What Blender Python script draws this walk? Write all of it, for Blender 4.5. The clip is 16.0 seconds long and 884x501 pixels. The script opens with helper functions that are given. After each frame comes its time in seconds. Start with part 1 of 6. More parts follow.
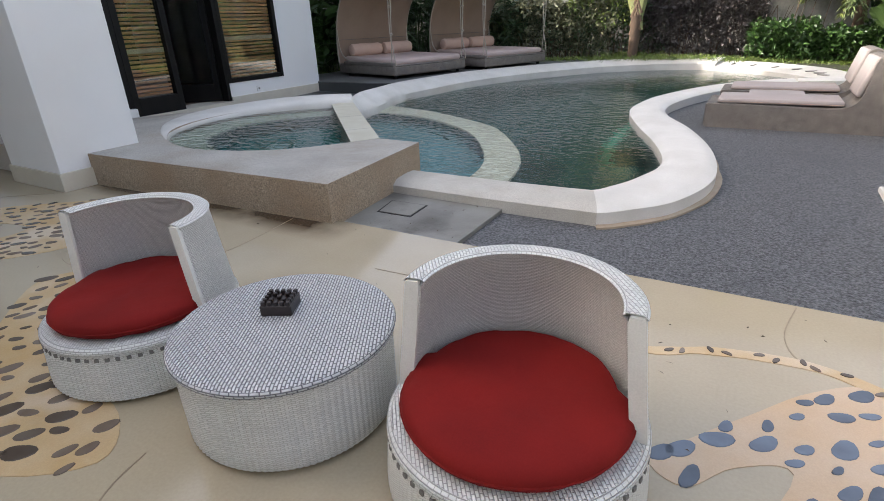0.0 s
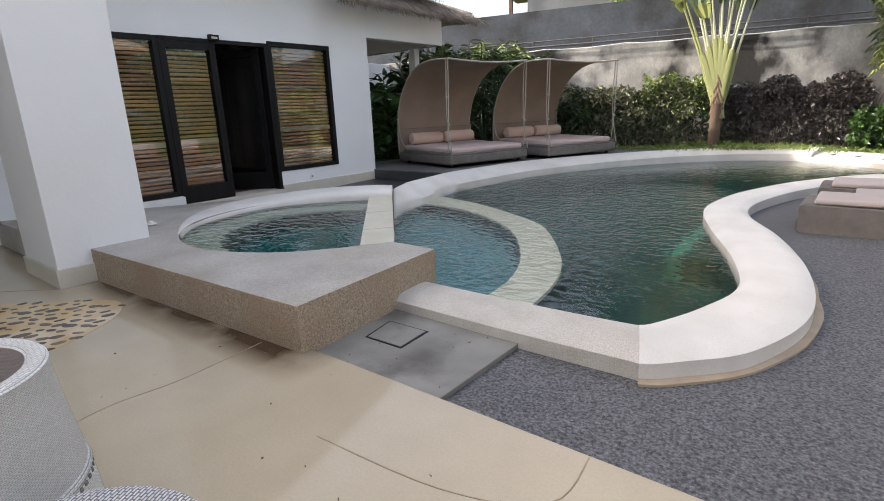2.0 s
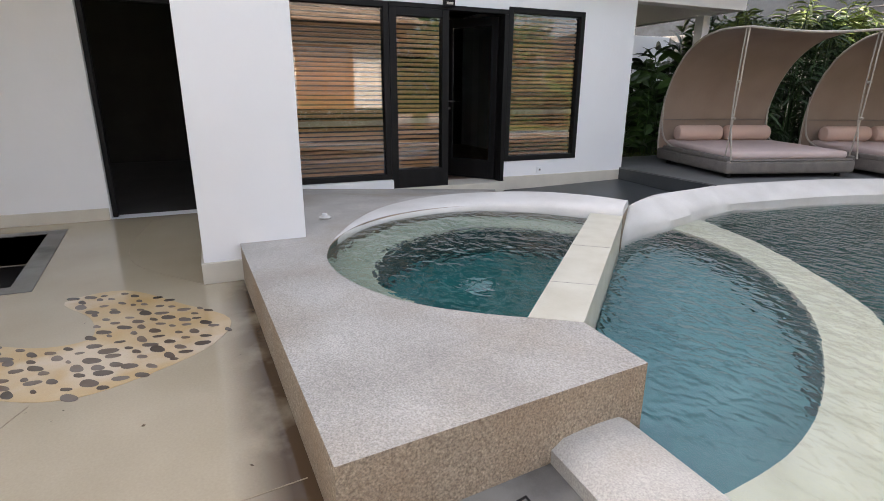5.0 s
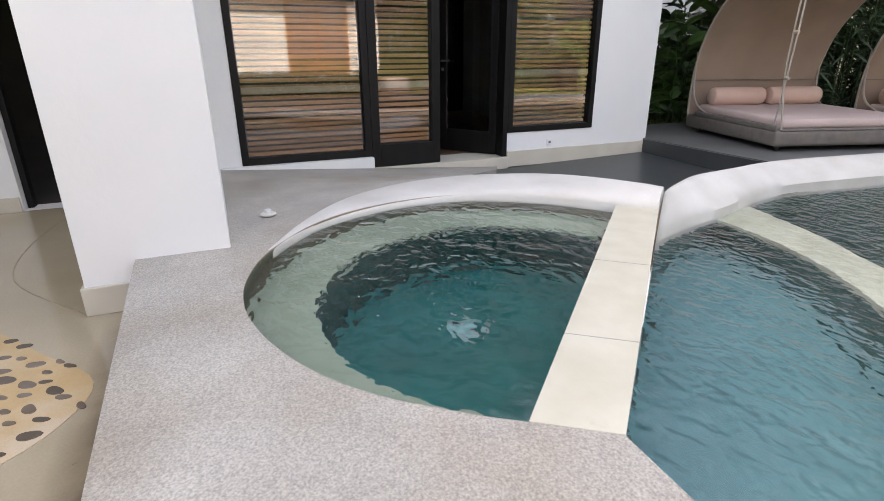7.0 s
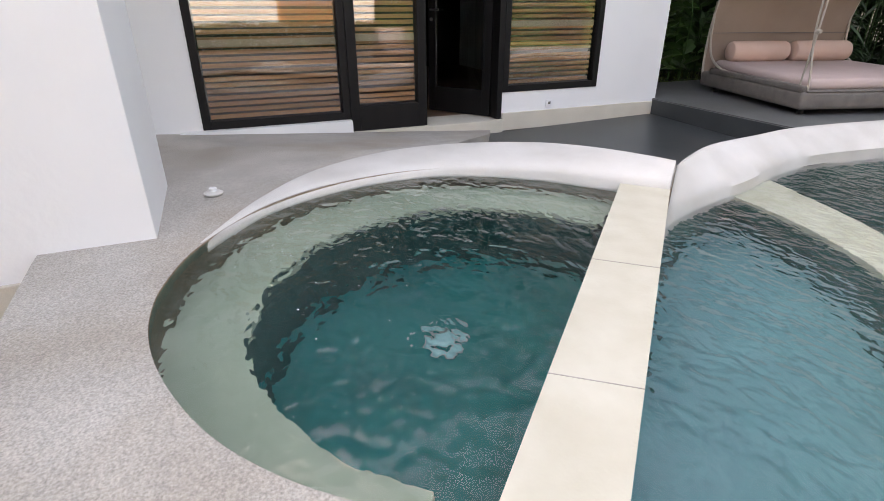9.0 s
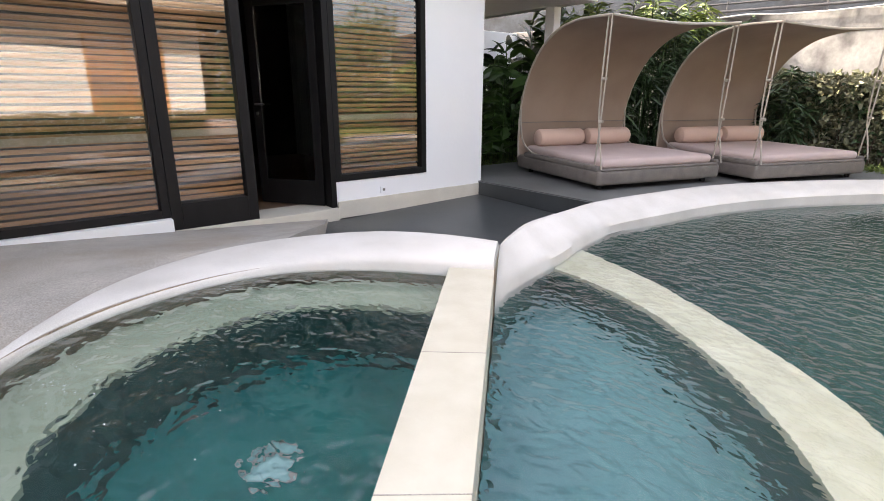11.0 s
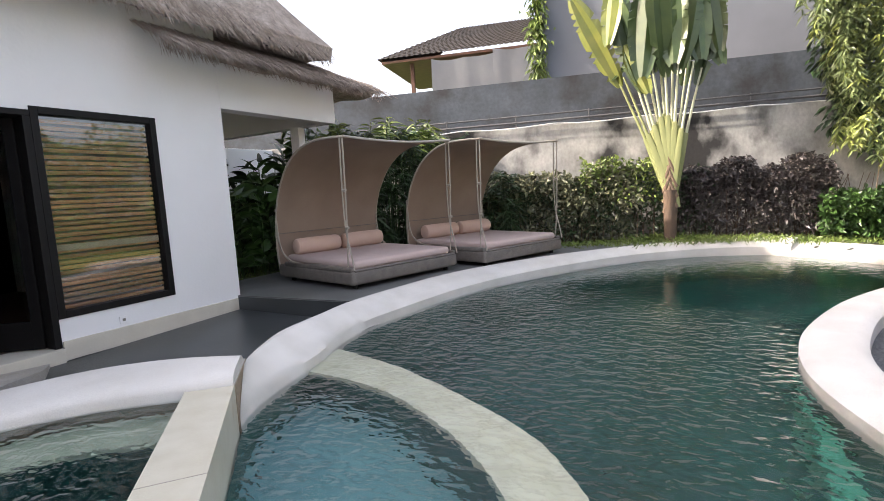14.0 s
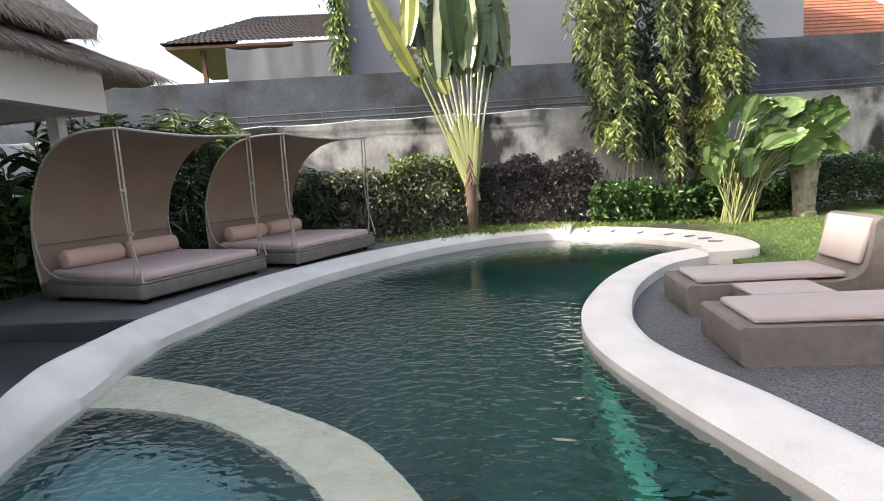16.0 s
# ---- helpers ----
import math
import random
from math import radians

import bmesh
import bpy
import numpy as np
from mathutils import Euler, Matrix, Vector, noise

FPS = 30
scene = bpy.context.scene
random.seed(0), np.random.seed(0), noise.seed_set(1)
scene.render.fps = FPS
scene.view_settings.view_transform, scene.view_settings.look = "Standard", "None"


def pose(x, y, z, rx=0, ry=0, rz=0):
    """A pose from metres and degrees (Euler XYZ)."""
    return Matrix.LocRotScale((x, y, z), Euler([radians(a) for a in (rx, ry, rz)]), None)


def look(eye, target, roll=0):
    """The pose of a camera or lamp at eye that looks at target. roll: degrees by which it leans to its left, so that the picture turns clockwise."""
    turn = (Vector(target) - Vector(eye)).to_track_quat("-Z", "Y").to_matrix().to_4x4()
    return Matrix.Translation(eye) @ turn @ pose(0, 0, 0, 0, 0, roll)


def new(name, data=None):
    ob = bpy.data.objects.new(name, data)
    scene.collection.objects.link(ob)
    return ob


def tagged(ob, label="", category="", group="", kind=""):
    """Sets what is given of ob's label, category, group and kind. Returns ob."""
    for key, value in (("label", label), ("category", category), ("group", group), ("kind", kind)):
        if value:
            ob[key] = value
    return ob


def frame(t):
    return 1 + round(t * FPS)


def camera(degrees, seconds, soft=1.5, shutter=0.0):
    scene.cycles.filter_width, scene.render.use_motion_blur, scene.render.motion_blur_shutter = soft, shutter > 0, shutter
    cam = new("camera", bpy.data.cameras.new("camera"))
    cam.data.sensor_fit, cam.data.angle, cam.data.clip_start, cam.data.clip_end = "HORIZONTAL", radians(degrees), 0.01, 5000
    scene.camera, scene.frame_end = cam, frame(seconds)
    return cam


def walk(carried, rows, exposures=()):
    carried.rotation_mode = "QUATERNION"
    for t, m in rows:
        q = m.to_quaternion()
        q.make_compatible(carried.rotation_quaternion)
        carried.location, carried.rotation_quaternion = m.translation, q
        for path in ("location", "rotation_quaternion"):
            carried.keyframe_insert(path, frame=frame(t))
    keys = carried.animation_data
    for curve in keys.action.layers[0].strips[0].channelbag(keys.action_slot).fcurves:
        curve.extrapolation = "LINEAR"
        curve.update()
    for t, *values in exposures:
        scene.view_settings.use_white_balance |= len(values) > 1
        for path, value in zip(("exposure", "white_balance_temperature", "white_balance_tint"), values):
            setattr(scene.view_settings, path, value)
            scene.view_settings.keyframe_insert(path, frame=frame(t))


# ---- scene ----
cam = camera(80.3, 16.0, 0.8)
PATH = [
    (0, (0.162, 0.379, 1.248), (-0.772, 1.954, 0.445), -2.2),
    (0.5, (0.209, 0.549, 1.245), (-0.74, 2.159, 0.534), -2.8),
    (1, (0.265, 0.782, 1.262), (-0.8, 2.345, 0.613), -2.1),
    (1.5, (0.203, 1.042, 1.258), (-0.928, 2.59, 0.691), -1.5),
    (2, (0.126, 1.317, 1.278), (-1.093, 2.817, 0.765), -2.4),
    (2.5, (0.096, 1.589, 1.286), (-1.319, 2.916, 0.798), -1.5),
    (3, (-0.029, 1.785, 1.285), (-1.559, 2.982, 0.809), -0.9),
    (3.5, (-0.235, 1.961, 1.316), (-1.836, 3.066, 0.851), -0.1),
    (4, (-0.421, 2.207, 1.296), (-2.121, 3.137, 0.798), -0.2),
    (4.2, (-0.497, 2.311, 1.324), (-2.241, 3.143, 0.81), -0.5),
    (6.3, (-1.552, 3.084, 1.363), (-3.3, 3.83, 0.738), 0.5),
    (6.5, (-1.645, 3.139, 1.357), (-3.383, 3.883, 0.707), 0.0),
    (7, (-1.828, 3.302, 1.299), (-3.558, 4.022, 0.601), -0.3),
    (7.5, (-1.97, 3.422, 1.282), (-3.678, 4.07, 0.468), 1.1),
    (8, (-2.068, 3.536, 1.278), (-3.769, 4.159, 0.43), -0.1),
    (8.2, (-2.157, 3.576, 1.276), (-3.851, 4.191, 0.407), -0.2),
    (10.3, (-2.284, 3.764, 1.334), (-3.878, 4.741, 0.625), 0.1),
    (10.5, (-2.275, 3.803, 1.342), (-3.842, 4.84, 0.659), 0.3),
    (11, (-2.253, 3.832, 1.349), (-3.749, 5.03, 0.776), 0.1),
    (11.5, (-2.184, 3.841, 1.364), (-3.624, 5.149, 0.902), -0.3),
    (12, (-2.179, 3.89, 1.379), (-3.579, 5.26, 0.975), -0.9),
    (12.5, (-2.037, 3.862, 1.388), (-3.379, 5.301, 1.029), -1.9),
    (13, (-1.954, 3.884, 1.376), (-3.187, 5.43, 1.081), -2.5),
    (13.5, (-1.867, 3.871, 1.432), (-2.954, 5.53, 1.176), -2.9),
    (14, (-1.783, 3.881, 1.401), (-2.726, 5.632, 1.185), -3.6),
    (14.5, (-1.826, 3.933, 1.446), (-2.57, 5.777, 1.233), -3.6),
    (15, (-1.749, 3.932, 1.409), (-2.263, 5.854, 1.199), -4.4),
    (15.5, (-1.759, 3.968, 1.387), (-2.083, 5.93, 1.174), -4.6),
    (16, (-1.793, 3.961, 1.385), (-2.077, 5.921, 1.111), -4.6),
]
EXPOSURES = [(0.0, 0.79, 6250, 10), (2.5, 0.87, 6550, 12), (4.2, 1.07, 6650, 13), (6.5, 1.53, 6870, 14), (8.2, 1.53, 7000, 15), (11.0, 1.72, 6980, 16), (13.5, 1.3, 6700, 15), (16.0, 0.95, 6320, 11)]
walk(cam, [(t, look(eye, target, roll)) for t, eye, target, roll in PATH], EXPOSURES)

# ---- world, sun, exposure ----
SUN_AZ, SUN_EL = 243.0, 30.0          # compass-like: degrees clockwise from +y to where the sun stands
world = bpy.data.worlds.new("sky_world")
scene.world = world
world.use_nodes = True
wn = world.node_tree.nodes
sky = wn.new("ShaderNodeTexSky")
sky.sky_type, sky.sun_disc = "NISHITA", False
sky.sun_elevation, sky.sun_rotation = radians(SUN_EL), radians(SUN_AZ)
sky.air_density, sky.dust_density, sky.ozone_density = 1.0, 9.0, 1.0
wn["Background"].inputs[1].default_value = 0.15
# a thin bright cloud cover over the clear sky
cloud = wn.new("ShaderNodeMix")
cloud.data_type, cloud.blend_type = "RGBA", "ADD"
cloud.inputs[0].default_value = 1.0
cloud.inputs[7].default_value = (2.42, 2.55, 2.82, 1)
world.node_tree.links.new(sky.outputs[0], cloud.inputs[6])
world.node_tree.links.new(cloud.outputs[2], wn["Background"].inputs[0])
sun_data = bpy.data.lights.new("sun", "SUN")
sun_data.energy, sun_data.angle, sun_data.color = 4.2, radians(1.5), (1.0, 0.93, 0.82)
sun = new("sun", sun_data)
sx = math.sin(radians(SUN_AZ)) * math.cos(radians(SUN_EL))
sy = math.cos(radians(SUN_AZ)) * math.cos(radians(SUN_EL))
sun.matrix_world = look((sx * 60, sy * 60, math.sin(radians(SUN_EL)) * 60), (0, 0, 0))


# ---- materials ----
def mat(name, c1, c2=None, scale=4.0, rough=0.6, bump=0.0, bscale=60.0, metal=0.0, detail=6.0, random_amt=0.0, grain=0.0, gscale=200.0,
        c3=None, s3=1.0, lo3=0.5, hi3=0.7, stretch=(1, 1, 1), spec=0.5, coat=0.0, island=False):
    """Principled surface: two colours mixed by noise, an optional large stain colour, fine grain, bump."""
    m = bpy.data.materials.new(name)
    m.use_nodes = True
    n, l = m.node_tree.nodes, m.node_tree.links
    b = n["Principled BSDF"]
    b.inputs["Roughness"].default_value = rough
    b.inputs["Metallic"].default_value = metal
    b.inputs["Specular IOR Level"].default_value = spec
    b.inputs["Coat Weight"].default_value = coat
    co = n.new("ShaderNodeTexCoord")
    geo = n.new("ShaderNodeNewGeometry")
    mp = n.new("ShaderNodeMapping")
    mp.inputs["Scale"].default_value = stretch
    l.new(geo.outputs["Position"], mp.inputs[0])

    def noise_tex(s, d=detail):
        t = n.new("ShaderNodeTexNoise")
        t.inputs["Scale"].default_value, t.inputs["Detail"].default_value = s, d
        l.new(mp.outputs[0], t.inputs[0])
        return t

    def mix(fac, a, bb, kind="MIX"):
        x = n.new("ShaderNodeMix")
        x.data_type, x.blend_type = "RGBA", kind
        for sock, v in ((x.inputs[0], fac), (x.inputs[6], a), (x.inputs[7], bb)):
            if hasattr(v, "is_linked"):
                l.new(v, sock)
            elif isinstance(v, tuple):
                sock.default_value = (*v[:3], 1)
            else:
                sock.default_value = v
        return x.outputs[2]

    def ramp(v, a, bb):
        r = n.new("ShaderNodeMapRange")
        r.inputs[1].default_value, r.inputs[2].default_value = a, bb
        l.new(v, r.inputs[0])
        return r.outputs[0]
    col = mix(ramp(noise_tex(scale).outputs[0], 0.3, 0.7), c1, c2 or tuple(x * 0.85 for x in c1))
    if c3:
        col = mix(ramp(noise_tex(s3, 8).outputs[0], lo3, hi3), col, c3)
    if grain:
        g = ramp(noise_tex(gscale, 2).outputs[0], 0.25, 0.75)
        gm = n.new("ShaderNodeMapRange")
        gm.inputs[3].default_value, gm.inputs[4].default_value = 1 - grain, 1 + grain
        l.new(g, gm.inputs[0])
        col = mix(1.0, col, gm.outputs[0], "MULTIPLY")
    if random_amt:
        if island:
            rnd = geo.outputs["Random Per Island"]
        else:
            oi = n.new("ShaderNodeObjectInfo")
            rnd = oi.outputs["Random"]
        gm = n.new("ShaderNodeMapRange")
        gm.inputs[3].default_value, gm.inputs[4].default_value = 1 - random_amt, 1 + random_amt
        l.new(rnd, gm.inputs[0])
        col = mix(1.0, col, gm.outputs[0], "MULTIPLY")
    l.new(col, b.inputs["Base Color"])
    if bump:
        bt = n.new("ShaderNodeBump")
        bt.inputs["Strength"].default_value, bt.inputs["Distance"].default_value = bump, 0.01
        l.new(noise_tex(bscale, 4).outputs[0], bt.inputs["Height"])
        l.new(bt.outputs[0], b.inputs["Normal"])
    return m


def water_material(name, tint, scale, lively, quiet, centre, reach):
    m = bpy.data.materials.new(name)
    m.use_nodes = True
    n, l = m.node_tree.nodes, m.node_tree.links
    b = n["Principled BSDF"]
    b.inputs["Base Color"].default_value = (*tint, 1)
    b.inputs["Roughness"].default_value = 0.0
    b.inputs["IOR"].default_value = 1.33
    b.inputs["Transmission Weight"].default_value = 1.0
    geo = n.new("ShaderNodeNewGeometry")
    mp = n.new("ShaderNodeMapping")
    mp.inputs["Rotation"].default_value = (0, 0, radians(35))
    mp.inputs["Scale"].default_value = (1.0, 1.4, 1.0)
    l.new(geo.outputs["Position"], mp.inputs[0])
    add = None
    for s, w in ((scale, 1.0), (scale * 2.1, 0.25)):
        t = n.new("ShaderNodeTexNoise")
        t.inputs["Scale"].default_value, t.inputs["Detail"].default_value, t.inputs["Distortion"].default_value = s, 1.0, 0.5
        l.new(mp.outputs[0], t.inputs[0])
        k = n.new("ShaderNodeMath")
        k.operation = "MULTIPLY_ADD"
        k.inputs[1].default_value = w
        l.new(t.outputs[0], k.inputs[0])
        if add:
            l.new(add, k.inputs[2])
        else:
            k.inputs[2].default_value = 0
        add = k.outputs[0]
    bt = n.new("ShaderNodeBump")
    bt.inputs["Distance"].default_value = 0.13
    # livelier near where water pours in, calmer away from it
    gust = n.new("ShaderNodeTexNoise")
    gust.inputs["Scale"].default_value, gust.inputs["Detail"].default_value = 0.6, 2.0
    l.new(geo.outputs["Position"], gust.inputs[0])
    far = n.new("ShaderNodeVectorMath")
    far.operation = "DISTANCE"
    far.inputs[1].default_value = centre
    l.new(geo.outputs["Position"], far.inputs[0])
    gk = n.new("ShaderNodeMath")
    gk.operation = "MULTIPLY_ADD"
    gk.inputs[1].default_value = -0.9 * reach
    l.new(gust.outputs[0], gk.inputs[0])
    l.new(far.outputs["Value"], gk.inputs[2])
    calm = n.new("ShaderNodeMapRange")
    calm.inputs[1].default_value, calm.inputs[2].default_value = 0.0, reach
    calm.inputs[3].default_value, calm.inputs[4].default_value = lively, quiet
    l.new(gk.outputs[0], calm.inputs[0])
    l.new(calm.outputs[0], bt.inputs["Strength"])
    l.new(add, bt.inputs["Height"])
    l.new(bt.outputs[0], b.inputs["Normal"])
    return m


def leaf_material(name, c1, c2, rough=0.4, trans=0.25):
    m = mat(name, c1, c2, 3.0, rough, random_amt=0.45, island=True)
    b = m.node_tree.nodes["Principled BSDF"]
    b.inputs["Subsurface Weight"].default_value = 0.0
    b.inputs["Transmission Weight"].default_value = 0.0
    return m


M_TERRAZZO = mat("polished_cream_terrazzo", (0.47, 0.40, 0.29), (0.39, 0.325, 0.225), 1.2, 0.08, 0.03, 8, grain=0.05, gscale=90, c3=(0.45, 0.375, 0.255), s3=0.5, lo3=0.5, hi3=0.75)
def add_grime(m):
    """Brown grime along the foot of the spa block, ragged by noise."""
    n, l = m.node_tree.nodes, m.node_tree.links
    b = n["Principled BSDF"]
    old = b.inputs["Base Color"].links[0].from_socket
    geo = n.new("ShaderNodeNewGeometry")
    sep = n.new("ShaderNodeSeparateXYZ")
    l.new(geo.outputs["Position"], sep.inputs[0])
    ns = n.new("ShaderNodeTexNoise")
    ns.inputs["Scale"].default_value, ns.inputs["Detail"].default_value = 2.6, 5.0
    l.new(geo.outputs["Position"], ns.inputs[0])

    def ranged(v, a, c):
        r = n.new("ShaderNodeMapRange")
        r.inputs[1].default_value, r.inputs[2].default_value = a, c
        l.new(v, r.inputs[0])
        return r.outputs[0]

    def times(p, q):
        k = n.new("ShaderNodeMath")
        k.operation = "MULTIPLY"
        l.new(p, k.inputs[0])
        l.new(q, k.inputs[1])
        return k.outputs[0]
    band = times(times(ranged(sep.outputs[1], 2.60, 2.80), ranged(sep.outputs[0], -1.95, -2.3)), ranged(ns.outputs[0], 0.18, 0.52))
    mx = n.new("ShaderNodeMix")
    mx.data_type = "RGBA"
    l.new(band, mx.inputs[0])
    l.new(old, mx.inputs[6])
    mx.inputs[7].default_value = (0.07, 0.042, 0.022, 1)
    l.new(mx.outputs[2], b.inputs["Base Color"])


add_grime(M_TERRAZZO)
M_PLASTER = mat("white_wall_paint", (0.80, 0.80, 0.80), (0.75, 0.75, 0.745), 0.8, 0.75, 0.15, 25, c3=(0.7, 0.69, 0.67), s3=0.35, lo3=0.55, hi3=0.9)
M_PLINTH = mat("beige_skirting", (0.60, 0.56, 0.47), (0.52, 0.48, 0.40), 3, 0.6, 0.15, 40, grain=0.08)
M_BLOCK = mat("grey_beige_washed_aggregate", (0.46, 0.435, 0.39), (0.34, 0.315, 0.28), 2.2, 0.75, 0.6, 110, grain=0.32, gscale=130, c3=(0.33, 0.28, 0.22), s3=1.3, lo3=0.52, hi3=0.8)
M_COPING = mat("white_washed_coping", (0.68, 0.655, 0.615), (0.57, 0.545, 0.50), 2.5, 0.7, 0.35, 140, grain=0.1, gscale=150)
M_SPILL = mat("cream_stone_spillway", (0.57, 0.545, 0.45), (0.49, 0.46, 0.36), 5, 0.45, 0.15, 60, c3=(0.45, 0.38, 0.24), s3=6, lo3=0.68, hi3=0.8)
M_ARC = mat("pale_stone_ledge", (0.72, 0.71, 0.57), (0.60, 0.59, 0.45), 5, 0.6, 0.2, 40, grain=0.1)
M_GRAVEL = mat("dark_grey_pebble_wash", (0.018, 0.018, 0.02), (0.17, 0.17, 0.175), 62, 0.55, 1.0, 70, detail=2, grain=0.5, gscale=120, c3=(0.07, 0.07, 0.075), s3=0.9, lo3=0.55, hi3=0.8)
M_SLAB = mat("grey_cement_slab", (0.24, 0.23, 0.205), (0.15, 0.14, 0.125), 2.5, 0.55, 0.2, 60, grain=0.12, c3=(0.09, 0.08, 0.068), s3=2.6, lo3=0.52, hi3=0.7)
M_DECK = mat("charcoal_stone_deck", (0.15, 0.152, 0.147), (0.10, 0.102, 0.098), 1.5, 0.55, 0.25, 50, grain=0.15)
M_POOL = mat("teal_pool_plaster", (0.001, 0.105, 0.084), (0.001, 0.06, 0.05), 1.5, 0.6)
M_SHALLOW = mat("pale_blue_pool_floor", (0.16, 0.38, 0.40), (0.10, 0.28, 0.30), 2.5, 0.6, grain=0.1, gscale=25)
M_SPA_FLOOR = mat("teal_spa_floor", (0.008, 0.22, 0.21), (0.005, 0.15, 0.145), 2.5, 0.6)
M_SPA_BENCH = mat("pale_green_spa_bench", (0.45, 0.52, 0.40), (0.34, 0.42, 0.31), 2.5, 0.6)
M_WATER = water_material("pool_water", (0.95, 1.0, 0.99), 8.0, 0.46, 0.05, (-3.6, 7.2, 0.0), 2.6)
M_SPA_WATER = water_material("spa_water", (0.95, 1.0, 0.99), 8.0, 0.34, 0.10, (-4.95, 4.3, 0.23), 1.2)
M_BLACK = mat("black_stained_timber", (0.006, 0.0055, 0.0055), (0.010, 0.009, 0.009), 6, 0.5, 0.1, 80, stretch=(1, 1, 0.1), spec=0.2)
M_SLAT = mat("brown_timber_slat", (0.50, 0.255, 0.11), (0.33, 0.16, 0.065), 8, 0.5, random_amt=0.25, stretch=(1, 0.15, 1))
M_RAIL = mat("pale_timber_rail", (0.50, 0.40, 0.29), (0.42, 0.33, 0.24), 6, 0.5)
M_THATCH = mat("grey_brown_thatch", (0.40, 0.335, 0.285), (0.22, 0.18, 0.15), 7, 0.95, 1.0, 35, grain=0.5, gscale=45, stretch=(1, 1, 1))
M_SOIL = mat("dark_garden_soil", (0.045, 0.05, 0.022), (0.03, 0.03, 0.018), 3, 0.95, 0.8, 40, grain=0.3)
M_GRASS = mat("lawn_soil", (0.075, 0.12, 0.022), (0.045, 0.08, 0.016), 3, 0.9, 0.6, 60, grain=0.3)
M_STAINED = mat("stained_cement_wall", (0.54, 0.525, 0.49), (0.25, 0.24, 0.225), 2.4, 0.9, 0.3, 30, grain=0.12, gscale=20, c3=(0.04, 0.038, 0.037), s3=0.9, lo3=0.47, hi3=0.57, stretch=(1, 1, 0.75))
M_BLUEWALL = mat("blue_grey_weathered_render", (0.085, 0.10, 0.12), (0.05, 0.06, 0.073), 1.4, 0.9, 0.3, 30, grain=0.15, gscale=14, c3=(0.035, 0.036, 0.04), s3=1.1, lo3=0.45, hi3=0.65)
M_GREYBLD = mat("light_grey_render", (0.20, 0.21, 0.235), (0.155, 0.165, 0.185), 0.6, 0.9, 0.15, 30)
M_RATTAN_GREY = mat("grey_brown_woven_rattan", (0.18, 0.157, 0.138), (0.13, 0.113, 0.10), 10, 0.6, 0.6, 160, grain=0.2, gscale=180)
M_CANOPY = mat("brown_canopy_cloth", (0.32, 0.235, 0.18), (0.27, 0.195, 0.148), 2, 0.85, 0.1, 200, grain=0.06)
M_PAD = mat("pale_grey_pink_fabric", (0.37, 0.32, 0.305), (0.33, 0.285, 0.27), 3, 0.9, 0.15, 120, grain=0.05)
M_MATTRESS = mat("dusty_pink_fabric", (0.53, 0.415, 0.385), (0.48, 0.375, 0.345), 3, 0.9, 0.15, 120, grain=0.05)
M_BOLSTER = mat("peach_fabric", (0.60, 0.42, 0.34), (0.55, 0.38, 0.305), 3, 0.9, 0.15, 120)
M_TUBE = mat("beige_powder_coated_tube", (0.40, 0.35, 0.29), (0.34, 0.30, 0.25), 5, 0.4)
M_WICKER = mat("white_wicker", (0.74, 0.73, 0.69), (0.66, 0.645, 0.60), 6, 0.5, grain=0.06)
M_WICKER_GAP = mat("dark_wicker_gaps", (0.22, 0.21, 0.19), (0.16, 0.15, 0.14), 6, 0.8)
M_RED = mat("red_cushion_fabric", (0.21, 0.012, 0.010), (0.15, 0.009, 0.008), 3, 0.85, 0.3, 14, grain=0.06, spec=0.15)
M_ASH = mat("dark_brown_ashtray", (0.02, 0.014, 0.012), (0.03, 0.02, 0.018), 20, 0.35)
# near-black colour stands in for the shade inside the unlit rooms
M_ROOM_SHADE = mat("near_black_room_shade", (0.03, 0.028, 0.026), (0.02, 0.018, 0.017), 2, 0.9)
M_METAL = mat("brushed_metal", (0.55, 0.55, 0.55), (0.5, 0.5, 0.5), 10, 0.3, metal=1.0)
M_TILE_ROOF = mat("dark_roof_tile", (0.10, 0.085, 0.075), (0.06, 0.05, 0.045), 5, 0.8, random_amt=0.3)
M_RED_TILE = mat("terracotta_roof_tile", (0.38, 0.15, 0.08), (0.27, 0.10, 0.055), 5, 0.8, random_amt=0.3)
M_GLASS = bpy.data.materials.new("window_glass")
M_GLASS.use_nodes = True
_b = M_GLASS.node_tree.nodes["Principled BSDF"]
_b.inputs["Base Color"].default_value = (0.95, 0.97, 0.96, 1)
_b.inputs["Roughness"].default_value, _b.inputs["IOR"].default_value, _b.inputs["Transmission Weight"].default_value = 0.0, 1.72, 1.0


# ---- mesh helpers ----
def mesh_of(name, bm, material, smooth=False):
    me = bpy.data.meshes.new(name)
    bmesh.ops.recalc_face_normals(bm, faces=bm.faces)
    bm.to_mesh(me)
    bm.free()
    if material:
        for mm in (material if isinstance(material, (list, tuple)) else [material]):
            me.materials.append(mm)
    if smooth:
        me.shade_smooth()
        me.set_sharp_from_angle(angle=radians(40))
    return me


def part(name, bm, material, parent=None, label="", smooth=False):
    ob = new(name, mesh_of(name, bm, material, smooth))
    if parent:
        ob.parent = parent
    if label:
        ob["label"] = label
    return ob


def empty(name, m, label, category, group=""):
    ob = new(name)
    ob.matrix_world = m
    ob.empty_display_size = 0.1
    return tagged(ob, label, category, group)


def structure(name, bm, material, label="", category="", smooth=False):
    return tagged(part(name, bm, material, None, "", smooth), label, category, kind="structure")


